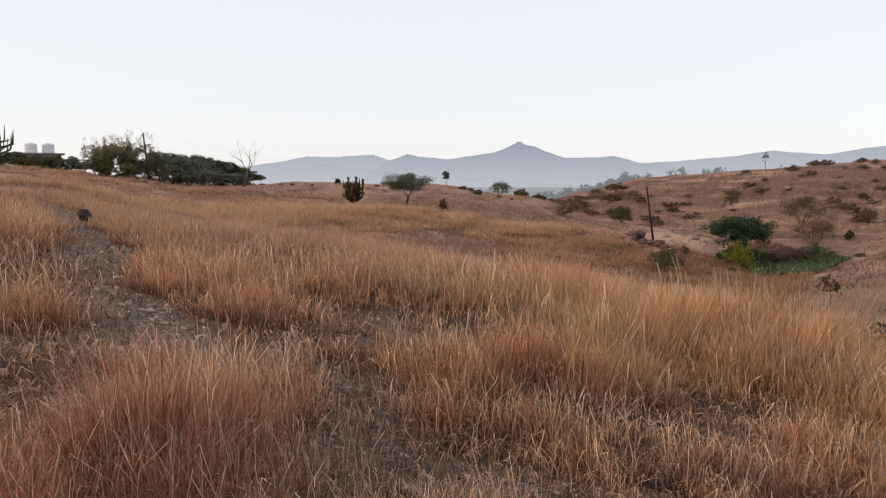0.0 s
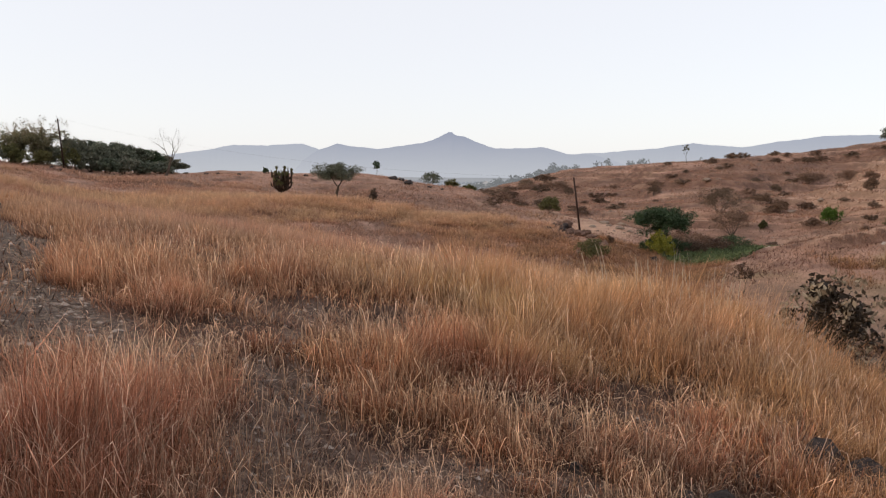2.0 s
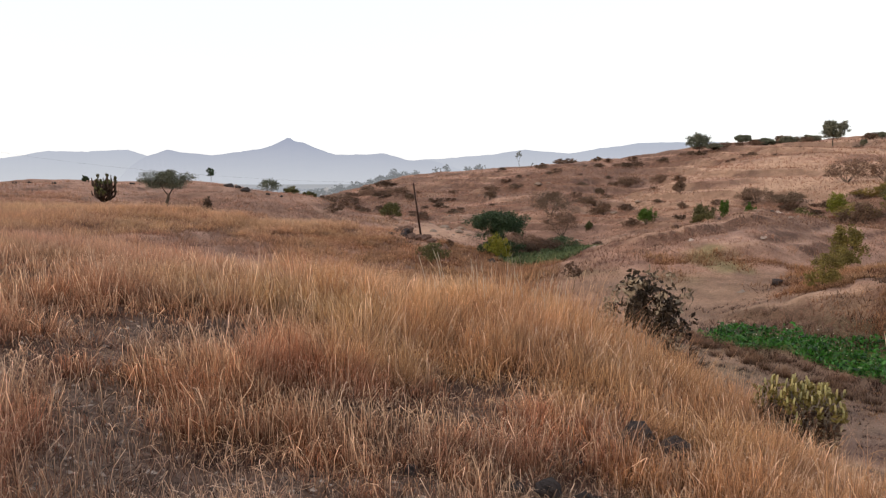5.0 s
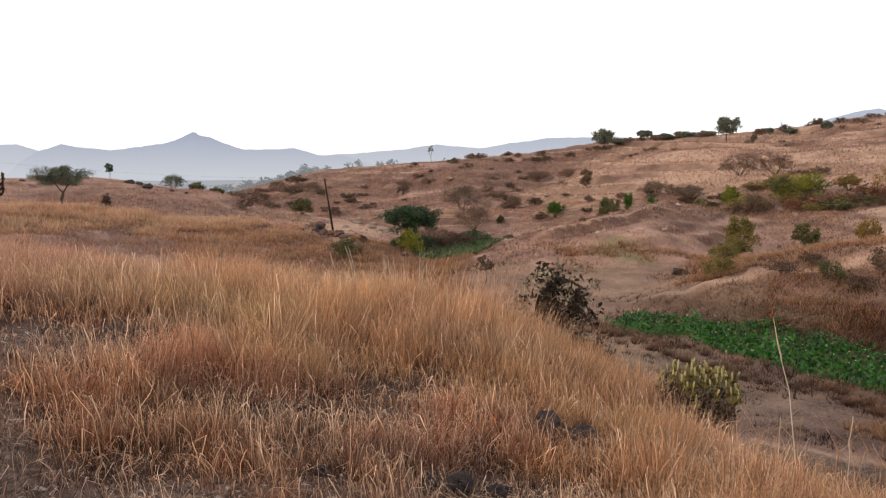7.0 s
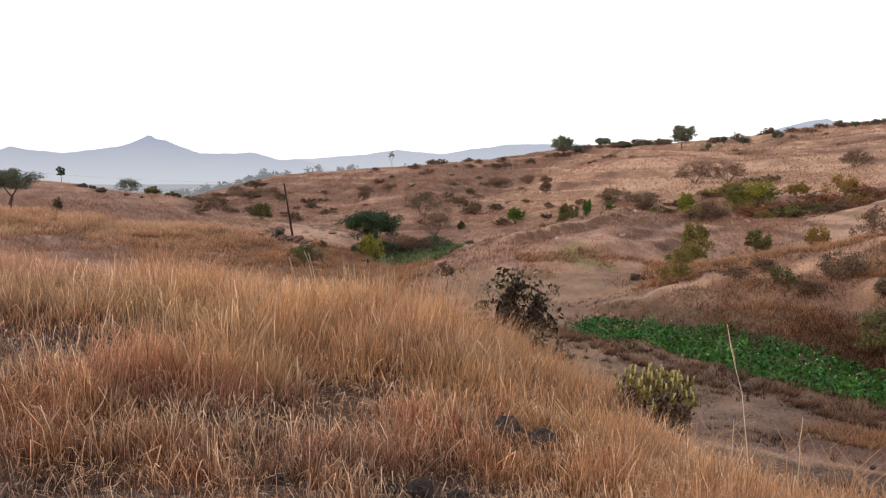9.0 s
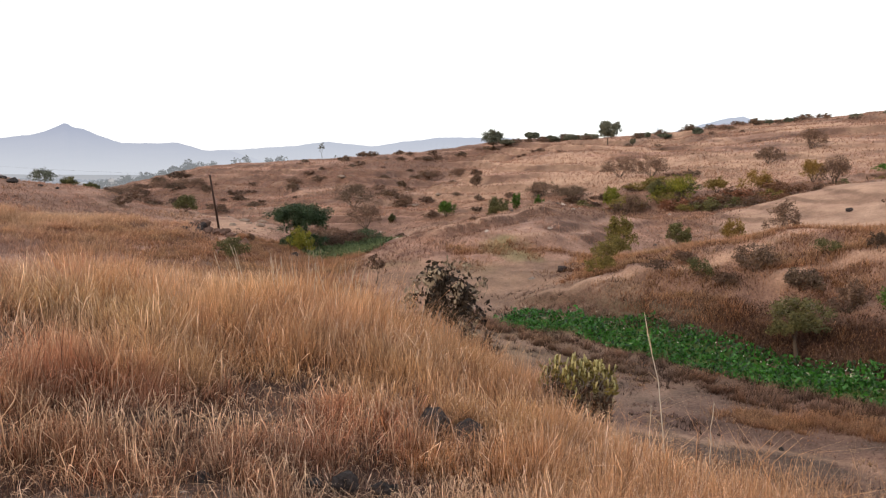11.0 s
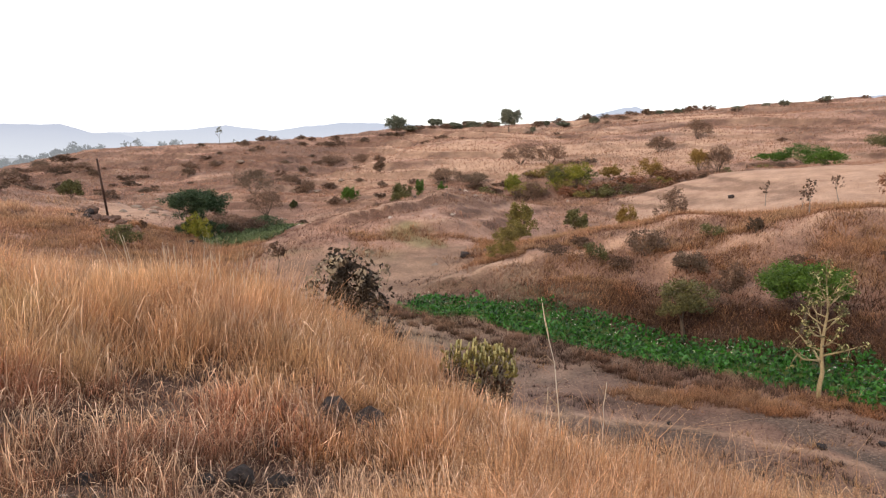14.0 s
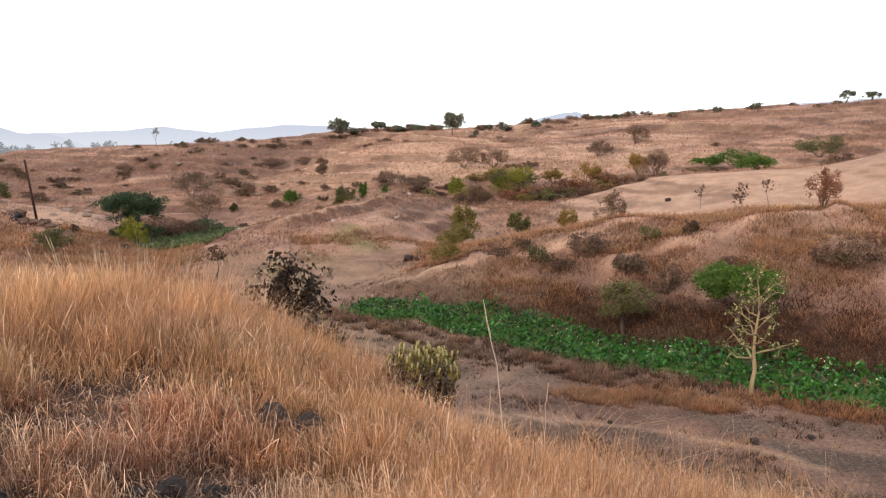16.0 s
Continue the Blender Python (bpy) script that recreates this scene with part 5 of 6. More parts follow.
# thicket at the foot of the far slope, behind the grazed field
rng = np.random.default_rng(59)
seeds = [tree("thicket_bush", "tangled half-dry bush in a slope thicket", *polar(47 + 3.5 * q, 96), 2.0, 3.4, 480 + q, (BROWN, OLIVE_GOLD, RUSSET, OLIVE, BROWN)[q], style="bush", count=900, size=0.10, long=3.0, category="bush", group="thicket behind the field", stems=2) for q in range(5)]
for q in range(44):
    b = rng.uniform(44, 66)
    x, y = polar(b, rng.uniform(89, 100) + 8 * (b < 50))
    h = rng.uniform(0.55, 1.25)
    copy_thing(seeds[int(rng.integers(0, 5))], pose(x, y, float(height(x, y)[0]) - 0.05, 0, 0, rng.uniform(0, 360)) @ Matrix.Diagonal((h * 1.3, h * 1.3, h, 1)))
for q in range(26):
    x, y = polar(rng.uniform(4.5, 14), rng.uniform(150, 240))
    h = rng.uniform(0.9, 1.7)
    copy_thing(seeds[(0, 4)[q % 2]], pose(x, y, float(height(x, y)[0]) - 0.05, 0, 0, rng.uniform(0, 360)) @ Matrix.Diagonal((h * 1.5, h * 1.5, h, 1)))
# low scrub all over the far slope
rng = np.random.default_rng(77)
seeds = [tree("thorn_scrub", "low thorn scrub on the dry far slope", 60 + 6 * q, 90, 1.2, 2.0, 500 + q, (BROWN, HAZED_BROWN, HAZED_BROWN)[q], style="bush", count=760, size=0.08, long=3.0, category="bush", group="scrub on the far slope", stems=2) for q in range(3)]
made = 0
while made < 190:
    b, d = rng.uniform(8, 80), math.exp(rng.uniform(math.log(85), math.log(235)))
    if made >= 130:
        b, d = (rng.uniform(22, 47), rng.uniform(218, 236)) if made < 165 else (rng.uniform(47, 74), rng.uniform(208, 220))
    x, y = polar(b, d)
    if made < 130 and heath(np.array([x]), np.array([y]))[0] < 0.25 + 0.7 * rng.random():
        continue
    s = 0.5 + 0.9 * rng.random() ** 2 if made < 130 else 0.9 + 0.8 * rng.random()
    z = float(height(x, y)[0]) - 0.05
    copy_thing(seeds[made % 3 if made < 130 else 1 + made % 2], pose(x, y, z, 0, 0, rng.uniform(0, 360)) @ Matrix.Diagonal((s * 1.5, s * 1.5, s, 1)))
    made += 1
for k, (x, y, size) in enumerate((polar(14.2 + 3.2 * rng.random(), 64 + 9 * rng.random()) + (0.4 + 0.9 * rng.random() ** 2,)) for q in range(22)):
    boulder("spur_rock", "red-brown crumbling rock on the eroded spur", x, y, size, 130 + k, RED_ROCK, "rocks on the spur", squash=0.6)
for k in range(14):
    x, y = polar(15.0 + 1.5 * rng.random(), 67.5 + 3.5 * rng.random())
    boulder("spur_rock", "red-brown crumbling rock on the eroded spur", x, y, 0.7 + 0.7 * rng.random(), 160 + k, RED_ROCK, "rocks on the spur", squash=0.65, sink=0.15)


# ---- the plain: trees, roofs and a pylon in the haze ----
# haze over these far things is a glow mixed into each material
WOODS_NEAR = distant("haze_glow_trees", (0.07, 0.085, 0.05), (0.40, 0.42, 0.45), 0.6)
WOODS = distant("haze_glow_woods", (0.05, 0.08, 0.04), (0.50, 0.53, 0.60), 0.85)
ROOFS = distant("haze_glow_roofs", (0.6, 0.6, 0.58), HAZE, 0.55)


def far_woods(name, label, material, count, d0, d1, leaf, seed):
    rng = np.random.default_rng(seed)
    centres = []
    for q in range(count):
        b, d = rng.uniform(-4, 28) if q % 2 else rng.uniform(1, 15), rng.uniform(d0, d1)
        x, y = polar(b, d)
        z = float(base_height(x, y)[0])
        h, w = rng.uniform(1.0, 4.0), rng.uniform(1.0, 3.0)
        centres += [(x + rng.normal() * w, y + rng.normal() * w, z + h * f) for f in (0.2, 0.4, 0.6, 0.8, 0.9)]
    me = leaves(name, centres, (1.6, 1.6, 1.1), count * 70, leaf, material, rng, single=True)
    return tagged(new(name, me), label, "trees", kind="stuff")


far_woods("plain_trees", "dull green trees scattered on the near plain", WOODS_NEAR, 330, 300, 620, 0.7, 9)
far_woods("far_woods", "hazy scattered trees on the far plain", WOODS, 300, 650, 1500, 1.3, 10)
for q in range(9):
    rng = np.random.default_rng(700 + q)
    x, y = polar(4.0 + 0.75 * q + rng.normal() * 0.3, 560 + 60 * rng.normal())
    ob = thing("far_house", "small pale house on the hazy plain", "house", x, y, "houses on the plain", sink=0.3, turn=rng.uniform(0, 90))
    s = Shape()
    s.box((-4, -2.5, 0), (4, 2.5, 2.8))
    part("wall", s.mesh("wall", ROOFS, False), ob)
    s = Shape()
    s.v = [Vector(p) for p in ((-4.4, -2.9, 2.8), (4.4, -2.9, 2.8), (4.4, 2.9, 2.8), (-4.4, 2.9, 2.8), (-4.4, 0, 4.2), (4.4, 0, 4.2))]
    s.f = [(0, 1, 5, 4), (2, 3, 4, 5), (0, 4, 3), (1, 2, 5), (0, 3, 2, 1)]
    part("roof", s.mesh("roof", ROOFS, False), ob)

# steel with its haze mixed in as glow
PYLON = distant("haze_glow_steel", (0.3, 0.3, 0.3), (0.74, 0.75, 0.80), 0.8)
px, py = polar(49.6, 560)
ob = thing("pylon", "steel lattice pylon faint in the haze", "pylon", px, py)
for sx, sy in ((-1, -1), (1, -1), (1, 1), (-1, 1)):
    s = Shape()
    s.tube([(sx * 3, sy * 3, 0), (sx * 1.0, sy * 1.0, 22), (sx * 0.5, sy * 0.5, 36)], (0.2, 0.16, 0.1), 4)
    part("leg", s.mesh("leg", PYLON), ob)
for h in (22, 27, 32):
    s = Shape()
    s.tube([(-5, 0, h), (0, 0, h + 0.8), (5, 0, h)], (0.1, 0.16, 0.1), 4)
    part("cross_arm", s.mesh("cross_arm", PYLON), ob)
for q in range(8):
    s = Shape()
    w0, w1, h0, h1 = 3 - q * 0.33, 3 - (q + 1) * 0.33, q * 4.2, q * 4.2 + 4.2
    for sy in (-1, 1):
        s.tube([(-w0, sy * w0, h0), (w1, sy * w1, h1)], (0.1, 0.1), 4)
        s.tube([(w0, sy * w0, h0), (-w1, sy * w1, h1)], (0.1, 0.1), 4)
    part("brace", s.mesh("brace", PYLON), ob)


# ---- stones and grass ----
def gravel():
    """Small angular stones strewn on the path and on bare soil."""
    rng = np.random.default_rng(15)
    n = 38000
    b, r = np.radians(rng.uniform(-40, 40, n)), np.exp(rng.uniform(np.log(2.2), np.log(24), n))
    x, y = r * np.sin(b), r * np.cos(b)
    keep = (zones(x, y)[0] > rng.random(n) * 0.9 + 0.1) & ((base_height(x, y) > -3.8) | (rng.random(n) < 0.15))
    x, y, r = x[keep], y[keep], r[keep]
    n = len(x)
    base = np.array([(1, 0, 0), (0.3, 0.9, 0), (-0.8, 0.6, 0), (-0.8, -0.6, 0), (0.3, -0.9, 0), (0.25, 0.2, 0.55), (-0.35, -0.1, 0.5)])
    tri = np.array([(0, 1, 5), (1, 2, 5), (2, 6, 5), (2, 3, 6), (3, 4, 6), (4, 5, 6), (4, 0, 5)])
    size = (0.008 + 0.045 * rng.random(n) ** 4) * (0.6 + 0.4 * smooth(4, 9, r))
    a = rng.uniform(0, 6.28, n)
    v = base[None] * (1 + 0.35 * rng.normal(size=(n, 7, 1)))
    ca, sa = np.cos(a)[:, None], np.sin(a)[:, None]
    vx, vy = v[..., 0] * ca - v[..., 1] * sa, v[..., 0] * sa + v[..., 1] * ca
    v = np.stack([vx, vy, v[..., 2]], 2) * size[:, None, None]
    v += np.stack([x, y, height(x, y) - 0.005], 1)[:, None]
    f = (np.arange(n)[:, None, None] * 7 + tri[None]).reshape(-1, 3)
    return tagged(new("gravel", make_mesh("gravel", v.reshape(-1, 3), f, LOOSE_STONE)), "grey angular stones strewn over bare soil", "stones", kind="stuff")


gravel()


def blades(name, label, x, y, tall, width, lean, material, rng, bent=True, azimuth=None, tint=None, kink=0.03, arch=False):
    """Grass blades standing on the ground: each one tapered, bent and leaning its own way."""
    n = len(x)
    z = height(x, y) - 0.01
    az = rng.uniform(0, 2 * np.pi, n) if azimuth is None else azimuth
    face = rng.uniform(0, 2 * np.pi, n)
    side = np.stack([np.cos(face), np.sin(face), np.zeros(n)], 1) * (width / 2)[:, None]
    out = np.stack([np.cos(az), np.sin(az), np.zeros(n)], 1) * (lean * tall)[:, None]
    p = np.stack([x, y, z], 1)
    up = np.stack([np.zeros(n), np.zeros(n), tall], 1)
    tint = rng.random(n) if tint is None else tint
    if arch:
        bow = p + up * 0.5 + out * 0.14 + rng.normal(size=(n, 3)) * (kink * tall)[:, None] * 0.5
        neck = p + up * np.clip(0.9 - 0.12 * lean, 0.2, 1.0)[:, None] + out * 0.52 + rng.normal(size=(n, 3)) * (kink * tall)[:, None]
        tip = p + up * np.clip(1.04 - 0.32 * lean, 0.08, 1.1)[:, None] + out * 0.95
        v = np.stack([p - side, p + side, bow + side * 0.75, bow - side * 0.75, neck + side * 0.6, neck - side * 0.6, tip], 1).reshape(-1, 3)
        k = np.arange(n)[:, None] * 7
        f = np.concatenate([k + (0, 1, 2), k + (0, 2, 3), k + (3, 2, 4), k + (3, 4, 5), k + (5, 4, 6)], 1).reshape(-1, 3)
        uv = np.stack([np.repeat(tint, 7), np.tile([0, 0, 0.45, 0.45, 0.85, 0.85, 1.0], n)], 1)
    elif bent:
        mid = p + up * 0.66 + out * 0.3 + rng.normal(size=(n, 3)) * (kink * tall)[:, None]
        tip = p + up * np.clip(1 - 0.4 * lean, 0.25, 1.0)[:, None] + out * 1.15
        v = np.stack([p - side, p + side, mid + side * 0.8, mid - side * 0.8, tip], 1).reshape(-1, 3)
        k = np.arange(n)[:, None] * 5
        f = np.concatenate([k + (0, 1, 2), k + (0, 2, 3), k + (3, 2, 4)], 1).reshape(-1, 3)
        uv = np.stack([np.repeat(tint, 5), np.tile([0, 0, 0.55, 0.55, 1.0], n)], 1)
    else:
        tip = p + up + out
        v = np.stack([p - side, p + side, tip], 1).reshape(-1, 3)
        f = np.arange(3 * n).reshape(-1, 3)
        uv = np.stack([np.repeat(tint, 3), np.tile([0, 0, 1.0], n)], 1)
    return tagged(new(name, make_mesh(name, v, f, material, uv)), label, "grass", kind="stuff")


def tallness(x, y):
    """How high the grass stands, from 0 on bare soil to 1 in rank stands."""
    bare, green, pale = zones(x, y)
    r = np.hypot(x, y)
    tuft = smooth(-0.2, 0.35, fbm(x, y, 1.1, 111))
    stand = (0.22 + 0.5 * fbm(x, y, 2.4, 101)) + 0.6 * tuft
    stand = np.maximum(stand, (0.95 + 0.2 * tuft) * (1 - smooth(0.45, 1.0, np.hypot(x + 1.3, y - 3.9))))
    stand = stand * smooth(0.4, 1.0, np.hypot((x + 3.0) * 0.75, y - 4.95))
    stand = np.maximum(stand, 1.05 * (1 - smooth(0.8, 1.5, np.hypot((x + 4.9) * 0.8, y - 7.5))))
    ring = smooth(7.5, 11, r + 1.5 * fbm(x, y, 3, 231)) * (1 - smooth(17, 22, r)) * smooth(-3.9, -3.0, base_height(x, y)) * smooth(-9, -4, x)
    stand = np.maximum(stand, (0.72 + 0.45 * fbm(x, y, 2.0, 121) + 0.2 * tuft) * ring)
    crest = 1 - smooth(1.5, 6, near_line(x, y, RIDGE_WALK) + 2 * fbm(x, y, 4, 291))
    stand = np.maximum(stand, 1.15 * crest)
    side = smooth(2.5, 4.5, x) * smooth(3.5, 5, r) * smooth(-4.2, -3.2, base_height(x, y)) * smooth(42, 52, np.degrees(np.arctan2(x, y)))
    stand = np.maximum(stand, (0.7 + 0.3 * fbm(x, y, 1.2, 271)) * side)
    for sx, sy, clear in ((4.45, 6.1, 0.65), (4.2, 5.7, 0.5), (2.5, 4.45, 0.6), (2.3, 4.1, 0.4), (1.45, 4.75, 0.3)):
        stand = stand * smooth(0.4 * clear, clear, np.hypot(x - sx, y - sy))
    valley = (1 - smooth(-4.9, -3.6, base_height(x, y))) * (x > 6)
    stand = stand * (1 - 0.85 * bare) * (1 - 0.7 * valley) * (1 - 0.6 * pale)
    return np.clip(stand, 0.0, 1.25) * (1 - 0.9 * green)


def scatter(n, b0, b1, r0, r1, seed):
    """Points over a sector, denser towards its point."""
    rng = np.random.default_rng(seed)
    b = np.radians(rng.uniform(b0, b1, n))
    r = np.exp(rng.uniform(np.log(r0), np.log(r1), n))
    return r * np.sin(b), r * np.cos(b), r, rng


# rank tufts: each one is a fan of blades with a lean of its own
def tufts(name, label, x, y, r, t, per, reach, thick, material, rng, bent):
    a = rng.uniform(0, 2 * np.pi, (len(x), per))
    fan = np.abs(rng.normal(size=(len(x), per)))
    bx, by = (x[:, None] + fan * reach[:, None] * np.cos(a)).ravel(), (y[:, None] + fan * reach[:, None] * np.sin(a)).ravel()
    tall = (t * rng.uniform(0.45, 1.3, len(x)))[:, None] * rng.uniform(0.4, 1.1, (len(x), per))
    width = np.repeat(thick, per) * rng.uniform(0.6, 1.3, len(bx))
    bias, push = rng.uniform(0, 2 * np.pi, len(x))[:, None], (np.abs(rng.normal(size=len(x))) * 0.36)[:, None]
    ox = (0.08 + 0.24 * fan) * np.cos(a) + push * np.cos(bias) + 0.19 * rng.normal(size=fan.shape) + 0.05
    oy = (0.08 + 0.24 * fan) * np.sin(a) + push * np.sin(bias) + 0.19 * rng.normal(size=fan.shape)
    tint = np.clip(np.repeat(rng.random(len(x)), per) * 0.5 + rng.random(len(bx)) * 0.5, 0, 1) if not bent else None
    return blades(name, label, bx, by, tall.ravel(), width, np.hypot(ox, oy).ravel(), material, rng, bent=bent, azimuth=np.arctan2(oy, ox).ravel(), tint=tint)


x, y, r, rng = scatter(17500, -40, 82, 1.9, 8, 1)
t = tallness(x, y)
clump = smooth(-0.3, 0.3, fbm(x, y, 0.75, 345))
keep = t * (0.45 + 0.75 * clump) > rng.random(len(x)) * 0.6 + 0.08
x, y, t, r, clump = x[keep], y[keep], t[keep], r[keep], clump[keep]
b = np.degrees(np.arctan2(x, y))
worn = smooth(-12, -4, b) * (1 - smooth(34, 46, b)) * (1 - smooth(4.5, 8, r))
tall = (0.08 + 0.58 * t) * (1 - 0.45 * worn) * (0.75 + 0.45 * clump)
gold = b + 6 * fbm(x, y, 2.5, 337) + 4 * rng.normal(size=len(x)) > 30
fine = rng.random(len(x)) < 0.62
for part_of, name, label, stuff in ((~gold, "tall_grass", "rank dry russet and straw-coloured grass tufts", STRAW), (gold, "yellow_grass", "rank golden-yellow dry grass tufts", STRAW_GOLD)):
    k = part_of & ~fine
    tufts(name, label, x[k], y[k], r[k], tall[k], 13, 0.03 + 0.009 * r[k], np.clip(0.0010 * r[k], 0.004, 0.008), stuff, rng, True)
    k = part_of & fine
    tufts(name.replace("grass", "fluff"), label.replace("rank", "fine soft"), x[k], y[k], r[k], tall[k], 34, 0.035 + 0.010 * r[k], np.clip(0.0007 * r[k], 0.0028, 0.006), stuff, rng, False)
x, y, r, rng = scatter(21000, -46, 92, 8, 30, 31)
t = tallness(x, y)
lumps = 0.4 + 0.85 * smooth(-0.3, 0.25, fbm(x, y, 1.7, 365))
lumps = np.where(np.degrees(np.arctan2(x, y)) < 2 + 4 * fbm(x, y, 3, 367), lumps, 0.6 + 0.4 * lumps)
keep = t * lumps > rng.random(len(x)) * 0.6 + 0.08
x, y, t, r = x[keep], y[keep], (t * lumps)[keep], r[keep]
brow = smooth(9, 13, r) * (1 - smooth(19, 23, r)) * smooth(2, 10, np.degrees(np.arctan2(x, y))) * (1 - smooth(36, 44, np.degrees(np.arctan2(x, y))))
clump = smooth(-0.35, 0.3, fbm(x, y, 1.1, 347))
tall = (0.08 + 0.56 * t) * (1 + 0.35 * brow) * (0.68 + 0.5 * clump)
gold = np.degrees(np.arctan2(x, y)) + 9 * fbm(x, y, 4, 335) + 5 * rng.normal(size=len(x)) > 9
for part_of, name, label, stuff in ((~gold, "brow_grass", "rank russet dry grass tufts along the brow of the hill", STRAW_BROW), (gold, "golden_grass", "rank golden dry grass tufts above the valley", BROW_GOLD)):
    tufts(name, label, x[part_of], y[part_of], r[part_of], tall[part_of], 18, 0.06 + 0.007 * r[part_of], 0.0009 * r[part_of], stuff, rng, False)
# tussocks on the slopes beyond, and the golden stand on the spur
x, y, r, rng = scatter(22000, -44, 16, 20, 100, 33)
t = smooth(-0.4, 0.25, fbm(x, y * 0.6, 3.0, 311)) * (1 - zones(x, y)[0])
keep = t > rng.random(len(x)) * 0.8 + 0.1
x, y, t, r = x[keep], y[keep], t[keep], r[keep]
tufts("slope_tussocks", "pinkish dry grass tussocks over the middle slope", x, y, r, 0.18 + 0.32 * t, 9, 0.012 * r, 0.0008 * r, STRAW_MID, rng, False)
rng = np.random.default_rng(35)
x, y = rng.uniform(-24, 17, 9000), rng.uniform(42, 72, 9000)
d = near_line(x, y, RIDGE_WALK[:5]) + 1.5 * fbm(x, y, 4, 313)
keep = (d < 11) & (np.hypot(x, y) < 71) & (rng.random(len(x)) < 1.1 - smooth(9, 15, x)) & (fbm(x, y, 2.5, 315) > -0.45)
x, y = x[keep], y[keep]
r = np.hypot(x, y)
tufts("spur_grass", "tall golden grass standing on the spur", x, y, r, 0.75 - 0.3 * smooth(4, 9, d[keep]), 14, 0.006 * r, 0.0008 * r, SPUR_GOLD, rng, False)

x, y, r, rng = scatter(1700, 48, 80, 4.8, 8.6, 65)
keep = fbm(x, y, 1.4, 363) + 0.4 * rng.normal(size=len(x)) > -0.1
x, y, r = x[keep], y[keep], r[keep]
tufts("edge_grass", "sparse tall yellow grass on the edge above the valley", x, y, r, rng.uniform(0.6, 1.15, len(x)), 9, np.full(len(x), 0.12), np.full(len(x), 0.004), BROW_GOLD, rng, True)
# the same grass goes on behind, on the hill's top
x, y, r, rng = scatter(8500, 82, 319, 1.2, 14, 67)
t = tallness(x, y)
keep = t > rng.random(len(x)) * 0.6 + 0.1
x, y, t, r = x[keep], y[keep], t[keep], r[keep]
tufts("hilltop_grass", "dry russet grass tufts over the hill's top", x, y, r, 0.08 + 0.4 * t, 9, 0.06 + 0.008 * r, 0.005 + 0.0004 * r, STRAW, rng, False)
x, y, r, rng = scatter(16000, 84, 318, 0.5, 14, 69)
blades("hilltop_litter", "withered short grass over the hill's top", x, y, rng.uniform(0.03, 0.16, len(x)), rng.uniform(0.006, 0.014, len(x)), np.abs(rng.normal(size=len(x))) * 1.2 + 0.2, SHORT, rng, bent=False)
# bleached stems that stick out of the tufts at all angles
x, y, r, rng = scatter(38000, -40, 82, 1.9, 20, 12)
t = tallness(x, y)
keep = (t > rng.random(len(x)) * 0.4 - 0.02) & (base_height(x, y) > -4.4)
x, y, t, r = x[keep], y[keep], t[keep], r[keep]
blades("grass_stems", "bleached bent grass stems", x, y, (0.14 + 0.54 * t) * rng.uniform(0.35, 1.25, len(x)), np.clip(0.0009 * r, 0.0036, 0.010) * rng.uniform(0.6, 1.4, len(x)), np.abs(rng.normal(size=len(x))) * 0.42 + 0.08, STEM, rng, kink=0.05, arch=True)
x, y, r, rng = scatter(40000, -40, 82, 1.9, 12, 14)
keep = zones(x, y)[0] < 0.3 + 0.6 * rng.random(len(x))
x, y, r = x[keep], y[keep], r[keep]
flat = 0.03 + 0.16 * rng.random(len(x)) ** 2
blades("broken_stems", "broken bleached grass stems tangled over the soil", x, y, flat, np.clip(0.0012 * r, 0.005, 0.01) * rng.uniform(0.6, 1.5, len(x)), rng.uniform(0.05, 0.24, len(x)) / flat, STEM, rng, kink=0.35)

# short grass and fallen blades between the tufts
x, y, r, rng = scatter(60000, -46, 92, 1.7, 34, 2)
bare, green, pale = zones(x, y)
keep = rng.random(len(x)) > bare * 0.6 + green
x, y, r = x[keep], y[keep], r[keep]
blades("short_grass", "short withered grass between the tufts", x, y, rng.uniform(0.05, 0.2, len(x)) * (0.5 + 0.7 * tallness(x, y)), np.clip(0.0012 * r, 0.005, 0.03) * rng.uniform(0.7, 1.4, len(x)),
       np.abs(rng.normal(size=len(x))) * 1.0 + 0.1, SHORT, rng, bent=False)
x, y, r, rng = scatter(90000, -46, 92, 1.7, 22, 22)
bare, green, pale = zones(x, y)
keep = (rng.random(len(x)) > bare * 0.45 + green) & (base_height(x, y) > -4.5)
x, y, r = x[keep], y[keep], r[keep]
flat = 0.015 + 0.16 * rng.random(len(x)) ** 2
blades("fallen_grass", "fallen grass lying over the soil, darkened for shade", x, y, flat, np.clip(0.0013 * r, 0.006, 0.018) * rng.uniform(0.6, 1.6, len(x)), rng.uniform(0.06, 0.34, len(x)) / flat, LITTER, rng, bent=False)

# slopes further off
x, y, r, rng = scatter(290000, -30, 78, 24, 120, 3)
t = tallness(x, y)
keep = (t > rng.random(len(x)) * 0.5 + 0.05) & (terrace_field(x, y) < 0.3 + 0.7 * rng.random(len(x)) ** 3)
x, y, r, t = x[keep], y[keep], r[keep], t[keep]
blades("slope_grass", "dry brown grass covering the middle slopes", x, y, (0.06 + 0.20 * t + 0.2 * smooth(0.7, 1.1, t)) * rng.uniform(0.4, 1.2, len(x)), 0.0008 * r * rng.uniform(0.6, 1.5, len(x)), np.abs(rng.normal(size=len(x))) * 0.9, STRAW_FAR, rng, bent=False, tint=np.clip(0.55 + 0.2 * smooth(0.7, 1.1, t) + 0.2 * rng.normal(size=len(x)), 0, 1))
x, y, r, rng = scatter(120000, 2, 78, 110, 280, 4)
